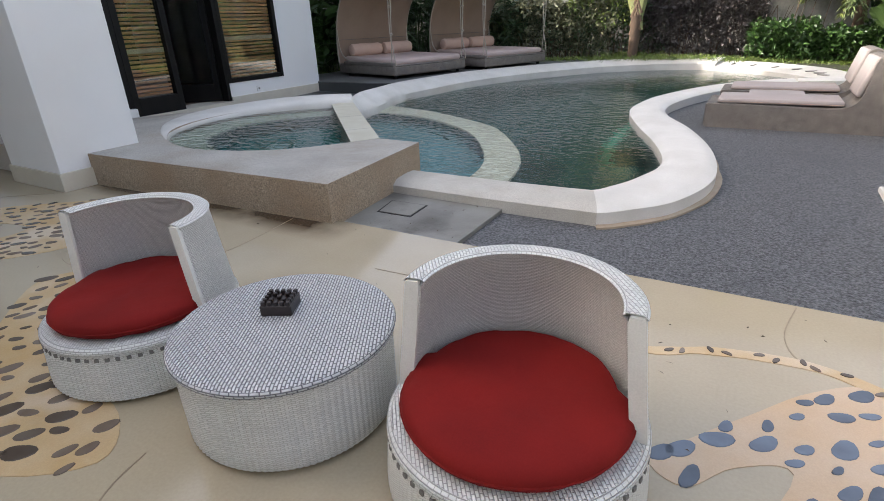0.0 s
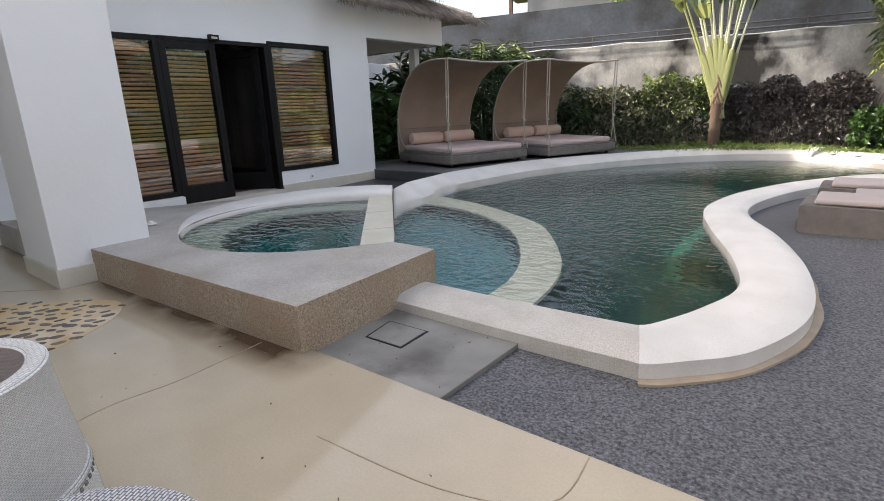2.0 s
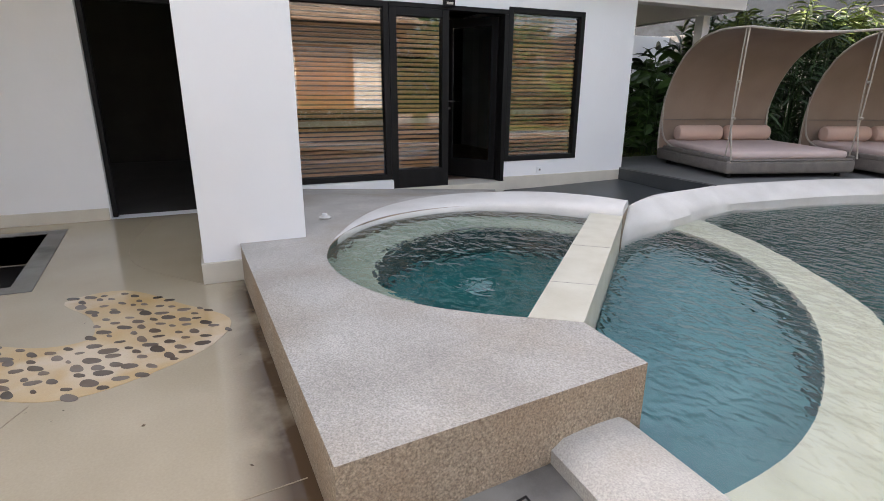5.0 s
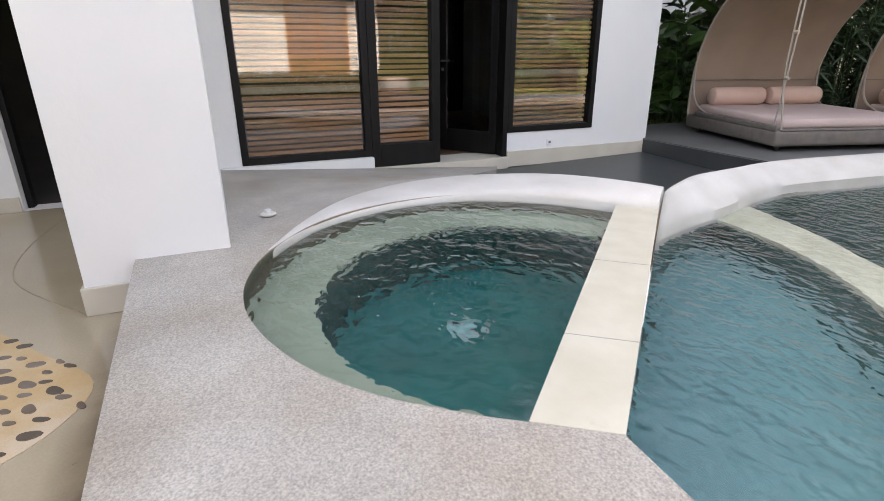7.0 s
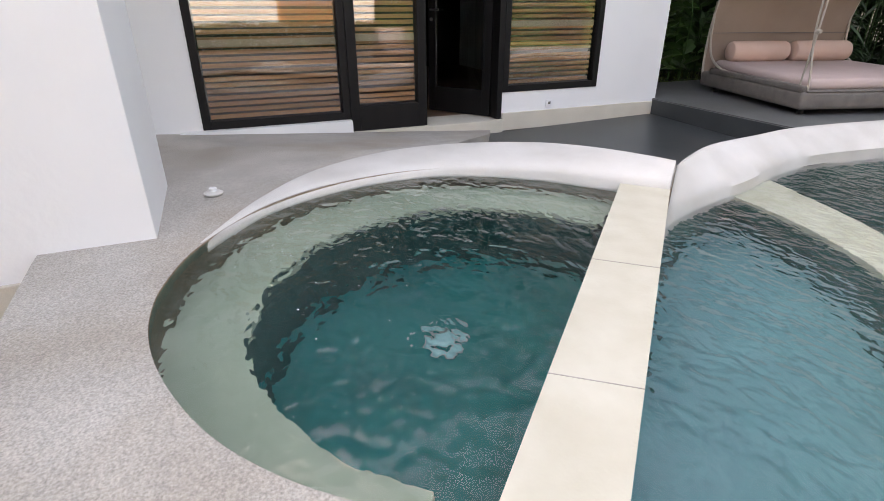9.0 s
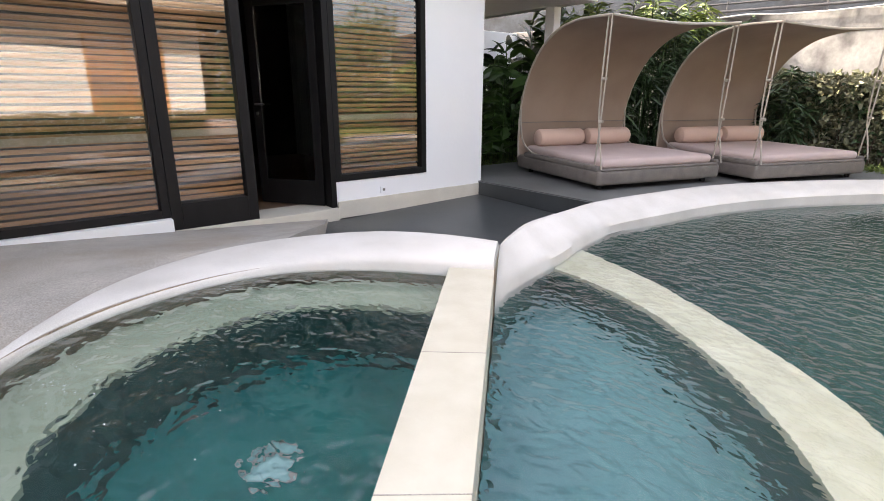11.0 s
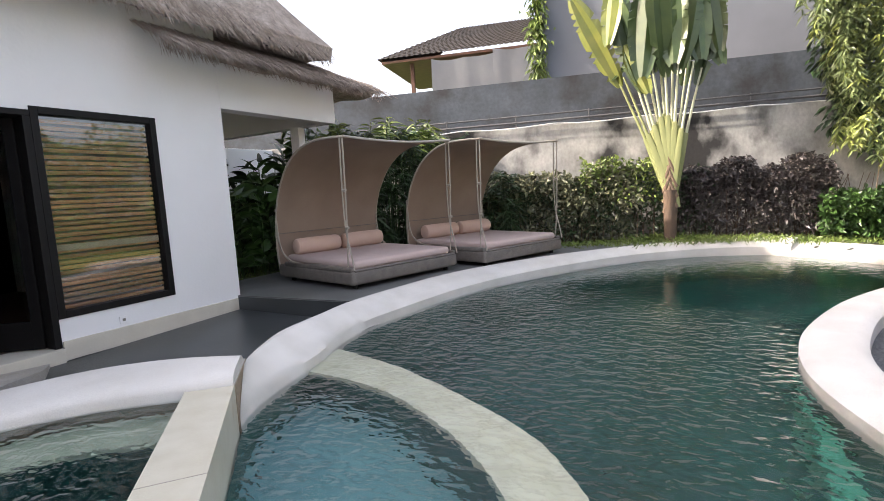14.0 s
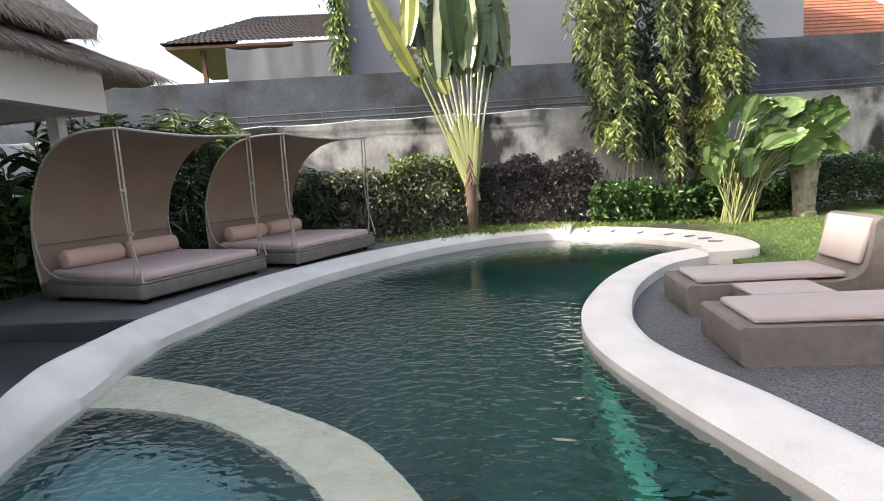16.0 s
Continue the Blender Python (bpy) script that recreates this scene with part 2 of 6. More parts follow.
def box_bm(x0, x1, y0, y1, z0, z1, bevel=0.0, bm=None, seg=2):
    own = bmesh.new()
    vs = [own.verts.new((x, y, z)) for z in (z0, z1) for x, y in ((x0, y0), (x1, y0), (x1, y1), (x0, y1))]
    for f in ((3, 2, 1, 0), (4, 5, 6, 7), (0, 1, 5, 4), (1, 2, 6, 5), (2, 3, 7, 6), (3, 0, 4, 7)):
        own.faces.new([vs[i] for i in f])
    if bevel:
        bmesh.ops.bevel(own, geom=list(own.edges), offset=bevel, segments=seg, affect="EDGES", profile=0.5)
    if bm is None:
        return own
    tmp = bpy.data.meshes.new("tmp")
    own.to_mesh(tmp)
    own.free()
    bm.from_mesh(tmp)
    bpy.data.meshes.remove(tmp)
    return bm


def spline(pts, per=8, closed=False):
    """Catmull-Rom through the points (any dimension)."""
    p = [np.array(q, float) for q in pts]
    n = len(p)
    out = []
    for i in range(n if closed else n - 1):
        a, b, c, d = (p[(i - 1) % n], p[i], p[(i + 1) % n], p[(i + 2) % n]) if closed else (p[max(i - 1, 0)], p[i], p[i + 1], p[min(i + 2, n - 1)])
        for k in range(per):
            t = k / per
            out.append(0.5 * (2 * b + (c - a) * t + (2 * a - 5 * b + 4 * c - d) * t * t + (3 * b - a - 3 * c + d) * t ** 3))
    if not closed:
        out.append(p[-1])
    return out


def sweep_bm(sections, closed=False, caps=True, bm=None):
    """Joins rings of points (each a list of 3-D points) into a skin."""
    bm = bm or bmesh.new()
    rings = [[bm.verts.new(tuple(v)) for v in s] for s in sections]
    k = len(rings[0])
    for i in range(len(rings) if closed else len(rings) - 1):
        a, b = rings[i], rings[(i + 1) % len(rings)]
        for j in range(k):
            bm.faces.new((a[j], a[(j + 1) % k], b[(j + 1) % k], b[j]))
    if caps and not closed:
        bm.faces.new(rings[0][::-1])
        bm.faces.new(rings[-1])
    return bm


def tube_bm(path, r, seg=8, bm=None, closed=False, taper=None):
    """A round tube along a list of 3-D points."""
    pts = [Vector(p) for p in path]
    secs = []
    up = Vector((0, 0, 1))
    for i, p in enumerate(pts):
        d = (pts[(i + 1) % len(pts)] - pts[i - 1]) if closed else (pts[min(i + 1, len(pts) - 1)] - pts[max(i - 1, 0)])
        d.normalize()
        if abs(d.dot(up)) > 0.97:
            up = Vector((1, 0, 0))
        a = d.cross(up).normalized()
        b = a.cross(d)
        up = b
        rr = r if taper is None else r + (taper - r) * i / max(1, len(pts) - 1)
        secs.append([p + a * rr * math.cos(2 * math.pi * k / seg) + b * rr * math.sin(2 * math.pi * k / seg) for k in range(seg)])
    return sweep_bm(secs, closed, True, bm)


def slab_bm(outer, z_top, z_bot, holes=()):
    """A flat slab with an outline and holes (lists of x, y); z_top may be a function of x, y."""
    bm = bmesh.new()
    zt = z_top if callable(z_top) else (lambda x, y: z_top)
    loops = []
    for loop in (outer, *holes):
        vs = [bm.verts.new((p[0], p[1], zt(p[0], p[1]))) for p in loop]
        es = [bm.edges.new((vs[i], vs[(i + 1) % len(vs)])) for i in range(len(vs))]
        loops.append((vs, es))
    bmesh.ops.triangle_fill(bm, use_beauty=True, use_dissolve=False, edges=[e for _, es in loops for e in es], normal=(0, 0, 1))
    for vs, _ in loops:
        lo = [bm.verts.new((v.co.x, v.co.y, z_bot)) for v in vs]
        for i in range(len(vs)):
            j = (i + 1) % len(vs)
            bm.faces.new((vs[i], vs[j], lo[j], lo[i]))
    return bm


def lathe_bm(profile, seg=32, a0=0.0, a1=360.0, bm=None, ribs=0, depth=0.0):
    """Turns a closed or open profile of (r, z) about the z axis."""
    bm = bm or bmesh.new()
    full = abs(a1 - a0) >= 359.9
    n = seg if full else seg + 1
    rings = []
    for i in range(n):
        a = radians(a0 + (a1 - a0) * i / seg)
        w = depth * math.cos(a * ribs) if ribs else 0.0
        rings.append([bm.verts.new(((r + w) * math.cos(a), (r + w) * math.sin(a), z)) for r, z in profile])
    for i in range(seg):
        a, b = rings[i], rings[(i + 1) % n]
        for j in range(len(profile) - 1):
            bm.faces.new((a[j], b[j], b[j + 1], a[j + 1]))
    return bm


def wall_bm(axis, at, thick, u0, u1, z0, z1, openings=(), bm=None):
    """A wall in the plane axis = at (running along the other axis), built of blocks round its openings (u0, u1, z0, z1)."""
    bm = bm or bmesh.new()
    us = sorted({u0, u1, *[o[0] for o in openings], *[o[1] for o in openings]})
    for a, b in zip(us, us[1:]):
        mid = (a + b) / 2
        cuts = sorted((o[2], o[3]) for o in openings if o[0] <= mid <= o[1])
        z = z0
        for lo, hi in cuts + [(z1, z1)]:
            if lo > z + 1e-4:
                lo2 = min(lo, z1)
                if axis == "x":
                    box_bm(at - thick, at, a, b, z, lo2, 0, bm)
                else:
                    box_bm(a, b, at - thick, at, z, lo2, 0, bm)
            z = hi
    bmesh.ops.remove_doubles(bm, verts=bm.verts, dist=1e-5)
    seen = {}
    dead = []
    for f in bm.faces:
        key = tuple(round(c, 4) for c in f.calc_center_median())
        if key in seen:
            dead += [f, seen[key]]
        seen[key] = f
    bmesh.ops.delete(bm, geom=list(set(dead)), context="FACES")
    return bm

# ---- the large structure ----
WALL_X = -7.49
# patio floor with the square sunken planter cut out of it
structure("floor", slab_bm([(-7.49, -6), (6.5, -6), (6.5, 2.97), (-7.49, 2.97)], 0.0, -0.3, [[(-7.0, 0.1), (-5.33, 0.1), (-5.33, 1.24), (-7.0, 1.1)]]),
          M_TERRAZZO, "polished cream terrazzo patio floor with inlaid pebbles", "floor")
structure("ground", slab_bm([(-300, -300), (300, -300), (300, 300), (-300, 300)], -0.12, -0.5,
                            [[(-7.8, -6.2), (6.6, -6.2), (6.6, 2.9), (2.5, 9), (2.4, 16.5), (-7.8, 16.5)]]), M_GRASS, "flat grass and soil round the villa", "ground")
structure("cement_slab", box_bm(-2.38, -1.3, 2.974, 3.95, -0.3, -0.03, 0.004), M_SLAB, "grey cement slab with an access cover", "ground")

# pool outline, as matching inner and outer edges (x, y, x, y) with heights, in three runs
NEAR = [(-2.38, 4.16, -2.36, 3.75), (-1.36, 4.16, -1.43, 3.73), (-0.85, 4.18, -0.72, 3.74), (-0.76, 4.20, -0.60, 3.745), (-0.70, 4.30, -0.46, 3.86), (-0.55, 4.66, -0.18, 4.2),
        (-0.44, 5.2, 0.0, 4.9), (-0.62, 5.95, -0.10, 5.85), (-0.98, 6.9, -0.40, 6.85), (-1.24, 7.75, -0.75, 7.65), (-1.28, 8.45, -0.85, 8.25),
        (-1.12, 9.3, -0.76, 8.95), (-0.64, 10.5, -0.46, 9.9), (0.05, 11.5, 0.12, 10.9), (0.70, 11.95, 0.75, 11.35)]
FAR = [(0.70, 11.95, 0.75, 11.35), (0.95, 12.15, 1.45, 11.5), (0.92, 12.6, 1.62, 12.6), (0.60, 13.2, 1.25, 13.65), (-0.10, 14.0, 0.30, 14.75), (-0.75, 14.5, -0.55, 15.3)]
LEFT = [(-0.75, 14.5, -0.55, 15.3), (-1.25, 14.65, -1.30, 15.4), (-2.17, 14.39, -2.25, 14.95), (-3.2, 13.63, -3.30, 14.0), (-4.02, 12.5, -4.30, 12.8), (-4.61, 11.39, -4.93, 11.7),
        (-4.98, 10.27, -5.34, 10.6), (-5.13, 9.21, -5.5, 9.5), (-5.20, 8.385, -5.55, 8.6), (-5.08, 7.75, -5.45, 7.95), (-4.93, 7.3, -5.33, 7.3), (-4.80, 6.75, -5.12, 6.85), (-4.66, 6.32, -4.96, 6.58), (-4.52, 6.09, -4.86, 6.46)]


def coping_sections(rows, z_in, z_out, bottom=-0.14, per=8, drop=0.03):
    secs = []
    for i, q in enumerate(spline(rows, per)):
        f = i / (per * (len(rows) - 1))
        zi = z_in[0] + (z_in[1] - z_in[0]) * f
        zo = z_out[0] + (z_out[1] - z_out[0]) * f
        a, b = Vector((q[0], q[1], 0)), Vector((q[2], q[3], 0))
        ring = [a + Vector((0, 0, bottom)), a + Vector((0, 0, zi - drop))]
        for k in range(1, 8):
            w = k / 8
            z = zi + (zo - zi) * w + 0.012 * math.sin(math.pi * w)
            ww = 0.02 + 0.96 * w
            ring.append(a.lerp(b, ww) + Vector((0, 0, z)))
        ring += [b + Vector((0, 0, zo - drop)), b + Vector((0, 0, bottom - 0.05))]
        secs.append(ring)
    return secs


near_rings = coping_sections(NEAR, (0.06, 0.09), (0.06, 0.09))
M_COPING_GREY = mat("beige_grey_aggregate_coping", (0.54, 0.51, 0.455), (0.42, 0.39, 0.34), 2.5, 0.75, 0.5, 120, grain=0.22, gscale=130, c3=(0.36, 0.31, 0.25), s3=1.6, lo3=0.55, hi3=0.8)
pool_coping = structure("pool_coping", sweep_bm(near_rings[22:]), M_COPING, "white washed pool coping in a free curve", "pool coping", True)
part("straight_coping", sweep_bm(near_rings[:23]), M_COPING_GREY, pool_coping, "beige-grey aggregate coping beside the spa block", True)
part("far_coping", sweep_bm(coping_sections(FAR, (0.08, 0.08), (0.14, 0.16))), M_COPING, pool_coping, smooth=True)
part("raised_coping", sweep_bm(coping_sections(LEFT, (0.15, 0.08), (0.22, 0.30))), M_COPING, pool_coping, smooth=True)

inner = [(q[0] * 0.9 + q[2] * 0.1, q[1] * 0.9 + q[3] * 0.1) for q in spline(NEAR, 8)[:-1] + spline(FAR, 8)[:-1] + spline(LEFT, 8)]
pool_loop = inner + [(-2.76, 4.26), (-2.36, 4.26)]
POOL_Z = -0.02
mid = [((q[0] + q[2]) / 2, (q[1] + q[3]) / 2) for q in spline(NEAR, 8)]
structure("gravel_yard", slab_bm([(6.6, 2.974), (6.6, 10.35), (1.3, 10.35), (0.75, 11.6)] + mid[::-1][6:] + [(-2.21, 3.95), (-2.21, 2.974)], -0.06, -0.25), M_GRAVEL, "dark grey washed-pebble yard", "ground")
# basin: walls and deep floor, the shallow ledge inside the arc
ARC_OUT = spline([(-5.06, 7.74), (-4.15, 7.44), (-3.2, 6.95), (-2.6, 6.5), (-1.93, 5.55), (-1.63, 4.85), (-1.5, 4.05)], 8)
ARC_IN = spline([(-5.0, 7.12), (-4.5, 7.08), (-3.8, 6.87), (-2.9, 6.25), (-2.27, 5.42), (-1.96, 4.72), (-1.88, 4.05)], 8)


def basin_bm(loop, depth, top):
    bm = bmesh.new()
    hi = [bm.verts.new((x, y, top)) for x, y in loop]
    lo = [bm.verts.new((x, y, depth)) for x, y in loop]
    es = [bm.edges.new((lo[i], lo[(i + 1) % len(lo)])) for i in range(len(lo))]
    bmesh.ops.triangle_fill(bm, use_beauty=True, edges=es, normal=(0, 0, 1))
    for i in range(len(loop)):
        j = (i + 1) % len(loop)
        bm.faces.new((hi[i], hi[j], lo[j], lo[i]))
    return bm


structure("pool_basin", basin_bm(pool_loop, -2.4, -0.05), M_POOL, "teal plastered pool basin", "pool")
# the floor is shallower along the near wall and drops to the deep side
shelf = [p for p in inner[:len(inner) - 30] if 4.3 < p[1] < 12.2 and p[0] > -1.35]
structure("pool_floor", slab_bm([(-2.0, 4.35)] + shelf + [(-1.5, 12.0), (-2.3, 8.0)], lambda x, y: -1.15 - 0.35 * max(0.0, min(1.0, (-0.6 - x) / 1.4)), -2.39), M_POOL, "teal plastered shallow side of the pool floor", "pool floor")
shallow = ARC_IN + [(-2.3, 4.1), (-2.36, 4.26), (-2.76, 4.26), (-4.52, 6.08), (-4.77, 6.40)]
structure("shallow_ledge", slab_bm([(p[0], p[1]) for p in shallow], -0.66, -2.38), M_SHALLOW, "pale blue shallow ledge beside the spillway", "pool floor")
structure("ledge_core", slab_bm([(p[0], p[1]) for p in ARC_OUT + ARC_IN[::-1]], -0.13, -2.38), M_POOL, "teal plastered foot of the pool ledge", "pool ledge")
structure("pool_ledge", slab_bm([(p[0], p[1]) for p in ARC_OUT + ARC_IN[::-1]], -0.045, -0.129), M_ARC, "pale stone ledge curving just under the water", "pool ledge")
# straight bench along the near wall, under the water, with a light green strip before it
M_STEP = mat("light_green_strip", (0.07, 0.40, 0.28), (0.04, 0.28, 0.20), 6, 0.6, grain=0.15, gscale=30)
wall_side = [p for p in inner if 6.5 < p[1] < 8.5 and p[0] > -1.4]
structure("pool_bench", slab_bm([(-1.14, 6.5)] + wall_side + [(-1.14, 8.5)], -0.52, -2.38), M_POOL, "teal submerged bench along the pool wall", "pool bench")
structure("bench_nosing", box_bm(-1.28, -1.141, 6.5, 8.6, -1.3, -0.50, 0.02), M_STEP, "light green strip under water along the pool wall", "pool bench")
water = structure("water", slab_bm([(p[0], p[1]) for p in pool_loop], POOL_Z, -0.021), M_WATER, "clear rippled pool water", "water")
water.visible_shadow = False

# spa block
SPA = spline([(-2.909, 4.028), (-3.03, 3.86), (-3.225, 3.64), (-3.46, 3.47), (-3.77, 3.345), (-4.07, 3.296), (-4.38, 3.33), (-4.75, 3.48), (-5.18, 3.84), (-5.43, 4.36), (-5.45, 4.96), (-5.16, 5.48), (-4.715, 5.863)], 6)
SPA2 = [(p[0], p[1]) for p in SPA]
surround = [(-2.75, 4.25), (-2.32, 4.24), (-2.2, 2.9), (-4.79, 2.79), (-5.6, 2.79), (-6.0, 3.4), (-6.15, 4.4), (-6.06, 5.15), (-5.72, 5.95), (-5.15, 6.32), (-4.9, 6.5)]
SPA_TOP = 0.28
M_BLOCK_SIDE = mat("tan_pebbled_aggregate", (0.46, 0.37, 0.27), (0.24, 0.185, 0.13), 75, 0.8, 1.0, 90, detail=2, grain=0.35, gscale=120, c3=(0.33, 0.24, 0.16), s3=2.2, lo3=0.45, hi3=0.75)
bm = slab_bm(surround + [(-4.51, 6.07)] + SPA2[::-1], SPA_TOP, -0.2)
bm.normal_update()
for f in bm.faces:
    f.material_index = 1 if abs(f.normal.z) < 0.5 else 0
structure("spa_block", bm, [M_BLOCK, M_BLOCK_SIDE], "raised spa block of washed aggregate with tan pebbled sides", "spa")
# landing between spa and house, sloping gently down to the wall
structure("landing", slab_bm([(-5.55, 2.7), (-5.95, 3.4), (-6.1, 4.4), (-5.95, 5.2), (-6.25, 5.5), (-7.0, 6.12), (-7.49, 6.4), (-7.49, 2.7)],
          lambda x, y: 0.276 - 0.26 * max(0.0, min(1.0, (-6.1 - x) / 1.25)) * max(0.0, min(1.0, (y - 2.7) / 1.7)), -0.2), M_BLOCK, "grey-beige landing before the glass doors", "landing")
M_SPA_WALL = mat("dark_green_spa_wall", (0.13, 0.22, 0.17), (0.08, 0.15, 0.12), 3, 0.5, grain=0.15, gscale=40)
# spa teal darkened to paint in the shade below the bench
M_SPA_RISER_SHADE = mat("spa_riser_shade_teal", (0.012, 0.055, 0.05), (0.02, 0.09, 0.08), 4, 0.5)
structure("spa_basin", basin_bm(SPA2, -0.76, 0.27), M_SPA_WALL, "dark green spa basin wall", "spa")
cx, cy = -4.15, 4.55
BENCH_IN = [(p[0] + (cx - p[0]) * 0.24 + 0.1, p[1] + (cy - p[1]) * 0.24) for p in SPA]
structure("spa_bench", slab_bm(SPA2[6:] + [(b[0], b[1]) for b in BENCH_IN[6:]][::-1], 0.0, -0.06), M_SPA_BENCH, "pale green submerged spa bench", "spa bench")
# the riser's shadow is in its colour
structure("spa_bench_core", slab_bm(SPA2[6:] + [(b[0], b[1]) for b in BENCH_IN[6:]][::-1], -0.061, -0.76), M_SPA_RISER_SHADE, "riser of the spa bench, its shade painted dark teal", "spa bench")
structure("spa_floor", slab_bm(SPA2, -0.72, -0.8), M_SPA_FLOOR, "teal spa floor", "spa floor")
spa_water = structure("spa_water", slab_bm(SPA2, 0.235, 0.234), M_SPA_WATER, "bubbling spa water", "water")
spa_water.visible_shadow = False
structure("spillway", slab_bm([(-2.909, 4.028), (-2.75, 4.25), (-4.51, 6.065), (-4.715, 5.863)], SPA_TOP + 0.003, -0.6), M_SPILL, "cream stone spillway between spa and pool", "spillway")

# rolled rim round the far half of the spa
RIM = spline([(-4.74, 3.47, 0.02, 0.281), (-5.18, 3.84, 0.14, 0.287), (-5.43, 4.36, 0.42, 0.294), (-5.45, 4.96, 0.64, 0.312), (-5.16, 5.48, 0.74, 0.340), (-4.72, 5.87, 0.64, 0.357), (-4.51, 6.06, 0.54, 0.358)], 8)


def rim_bm():
    secs = []
    for i, (x, y, w, h) in enumerate(RIM):
        a, b = RIM[max(i - 1, 0)], RIM[min(i + 1, len(RIM) - 1)]
        d = Vector((b[0] - a[0], b[1] - a[1], 0)).normalized()
        n = Vector((-d.y, d.x, 0))
        n = n if n.dot(Vector((x - cx, y - cy, 0))) > 0 else -n
        p = Vector((x, y, 0)) - n * min(0.02, w * 0.05)
        ring = []
        for k in range(13):
            t = math.pi * k / 12
            u = w / 2 * (1 - math.copysign(abs(math.cos(t)) ** 0.55, math.cos(t)))
            # the outer side runs out flat into the block at first, and is a full roll by the spillway
            e = 0.45 if k <= 6 else 1.7 - 1.2 * i / (len(RIM) - 1)
            zb = 0.21 if k <= 6 else 0.274 - 0.064 * max(0.0, i / (len(RIM) - 1) - 0.8) / 0.2
            ring.append(p + n * u + Vector((0, 0, zb + (h - zb) * max(0, math.sin(t)) ** e)))
        secs.append(ring)
    return sweep_bm(secs)


structure("spa_rim", rim_bm(), M_COPING, "white rolled rim round the spa", "spa rim", True)

# charcoal ramp and deck under the day beds
def ramp_z(x, y):
    u = max(0.0, min(1.0, (x + 7.49) / 1.9))
    return -0.01 + 0.05 * max(0.0, (y - 6.5) / 2.2) * (1 - u)


bm = bmesh.new()
grid = [[bm.verts.new((-7.49 + 2.3 * i / 12, 4.9 + 3.76 * j / 12, ramp_z(-7.49 + 2.3 * i / 12, 4.9 + 3.76 * j / 12))) for j in range(13)] for i in range(13)]
for i in range(12):
    for j in range(12):
        bm.faces.new((grid[i][j], grid[i + 1][j], grid[i + 1][j + 1], grid[i][j + 1]))
# wet ramp stone; the deck's front face takes the same dark colour
M_DARKSTONE = mat("dark_charcoal_stone", (0.055, 0.06, 0.062), (0.035, 0.038, 0.04), 1.5, 0.35, 0.25, 50, grain=0.2)
structure("ramp", bm, M_DARKSTONE, "charcoal stone ramp beside the house", "ramp", True)
DECK_Z = 0.22
# thin strip that makes the deck's front face darker than its top
structure("deck_step", box_bm(-7.46, -5.45, 8.635, 8.658, -0.1, 0.21, 0.004), M_DARKSTONE, "dark riser at the edge of the deck", "step")
left_outer = [(q[2] + 0.03, q[3]) for q in spline(LEFT, 6)]
deck_edge = [p for p in left_outer if 8.66 < p[1] < 14.6]
structure("deck", slab_bm([(-8.6, 8.66), (-5.5, 8.66)] + deck_edge[::-1] + [(-3.6, 14.7), (-8.6, 14.0)], DECK_Z, -0.2), M_DECK, "charcoal stone deck under the day beds", "deck")
def bed_z(x, y=0.0):
    return 0.19 * max(0.0, min(1.0, (1.4 - x) / 2.6)) - 0.004


structure("garden_bed", slab_bm([(-14, 8.8), (-8.6, 8.8), (-8.6, 13.99), (-3.6, 14.69), (-2.3, 14.97), (-1.3, 15.3), (2.4, 14.2), (2.4, 18), (-1.0, 18), (-14, 18)], bed_z, -0.3), M_SOIL, "planted garden bed with low grass", "ground")
structure("lawn", slab_bm([(1.0, 10.36), (7, 10.36), (9, 19), (2.3, 18.5), (1.2, 14)], 0.0, -0.3), M_GRASS, "small sunny lawn behind the loungers", "ground")

# house
M_ROOMFLOOR = mat("brown_room_floor", (0.16, 0.10, 0.06), (0.12, 0.075, 0.045), 3, 0.4)
WIN_L, DOOR_L, DOOR_R, WIN_R = (3.47, 4.83), (4.87, 5.64), (5.64, 6.50), (6.52, 7.77)
structure("wall_east", wall_bm("x", WALL_X, 0.22, -6.2, 8.70, -0.3, 3.85,
          [(1.58, 2.57, 0.0, 2.30), (WIN_L[0], WIN_L[1], 0.25, 2.40), (4.83, 6.52, 0.12, 2.42), (WIN_R[0], WIN_R[1], 0.41, 2.46)]),
          M_PLASTER, "white painted house wall with black-framed glazing", "wall")
structure("wall_north", wall_bm("y", 8.70, 0.22, -13, -7.72, -0.3, 3.85), M_PLASTER, "white painted end wall of the house", "wall")
# south wall is added out of view; its height sets the patio light
structure("wall_south", wall_bm("y", -6.0, 0.22, -7.49, 6.5, -0.3, 2.5), M_PLASTER, "unseen white wall closing the patio, height set to limit light", "wall")
# room shell: the indoor darkness is painted, except on the brown floor
structure("wall_west", wall_bm("x", -13.0, 0.2, -6.2, 8.7, -0.3, 3.5), M_ROOM_SHADE, "inner house wall", "wall")
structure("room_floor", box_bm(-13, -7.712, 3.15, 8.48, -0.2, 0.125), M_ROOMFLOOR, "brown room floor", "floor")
structure("room_floor", box_bm(-13, -7.50, -6.2, 3.0, -0.2, -0.003), M_ROOM_SHADE, "unlit room floor with its shade painted near black", "floor")
structure("ceiling", box_bm(-13, -7.712, -6.2, 8.48, 3.05, 3.2), M_ROOM_SHADE, "room ceiling with its shade painted near black", "ceiling")
structure("wall_inside", box_bm(-13, -7.712, 3.0, 3.15, 0.126, 3.049), M_ROOM_SHADE, "inner partition wall", "wall")
structure("column", box_bm(-5.75, -4.88, 2.53, 3.27, 0.0, 3.25, 0.006), M_PLASTER, "broad white column on the patio edge", "column")
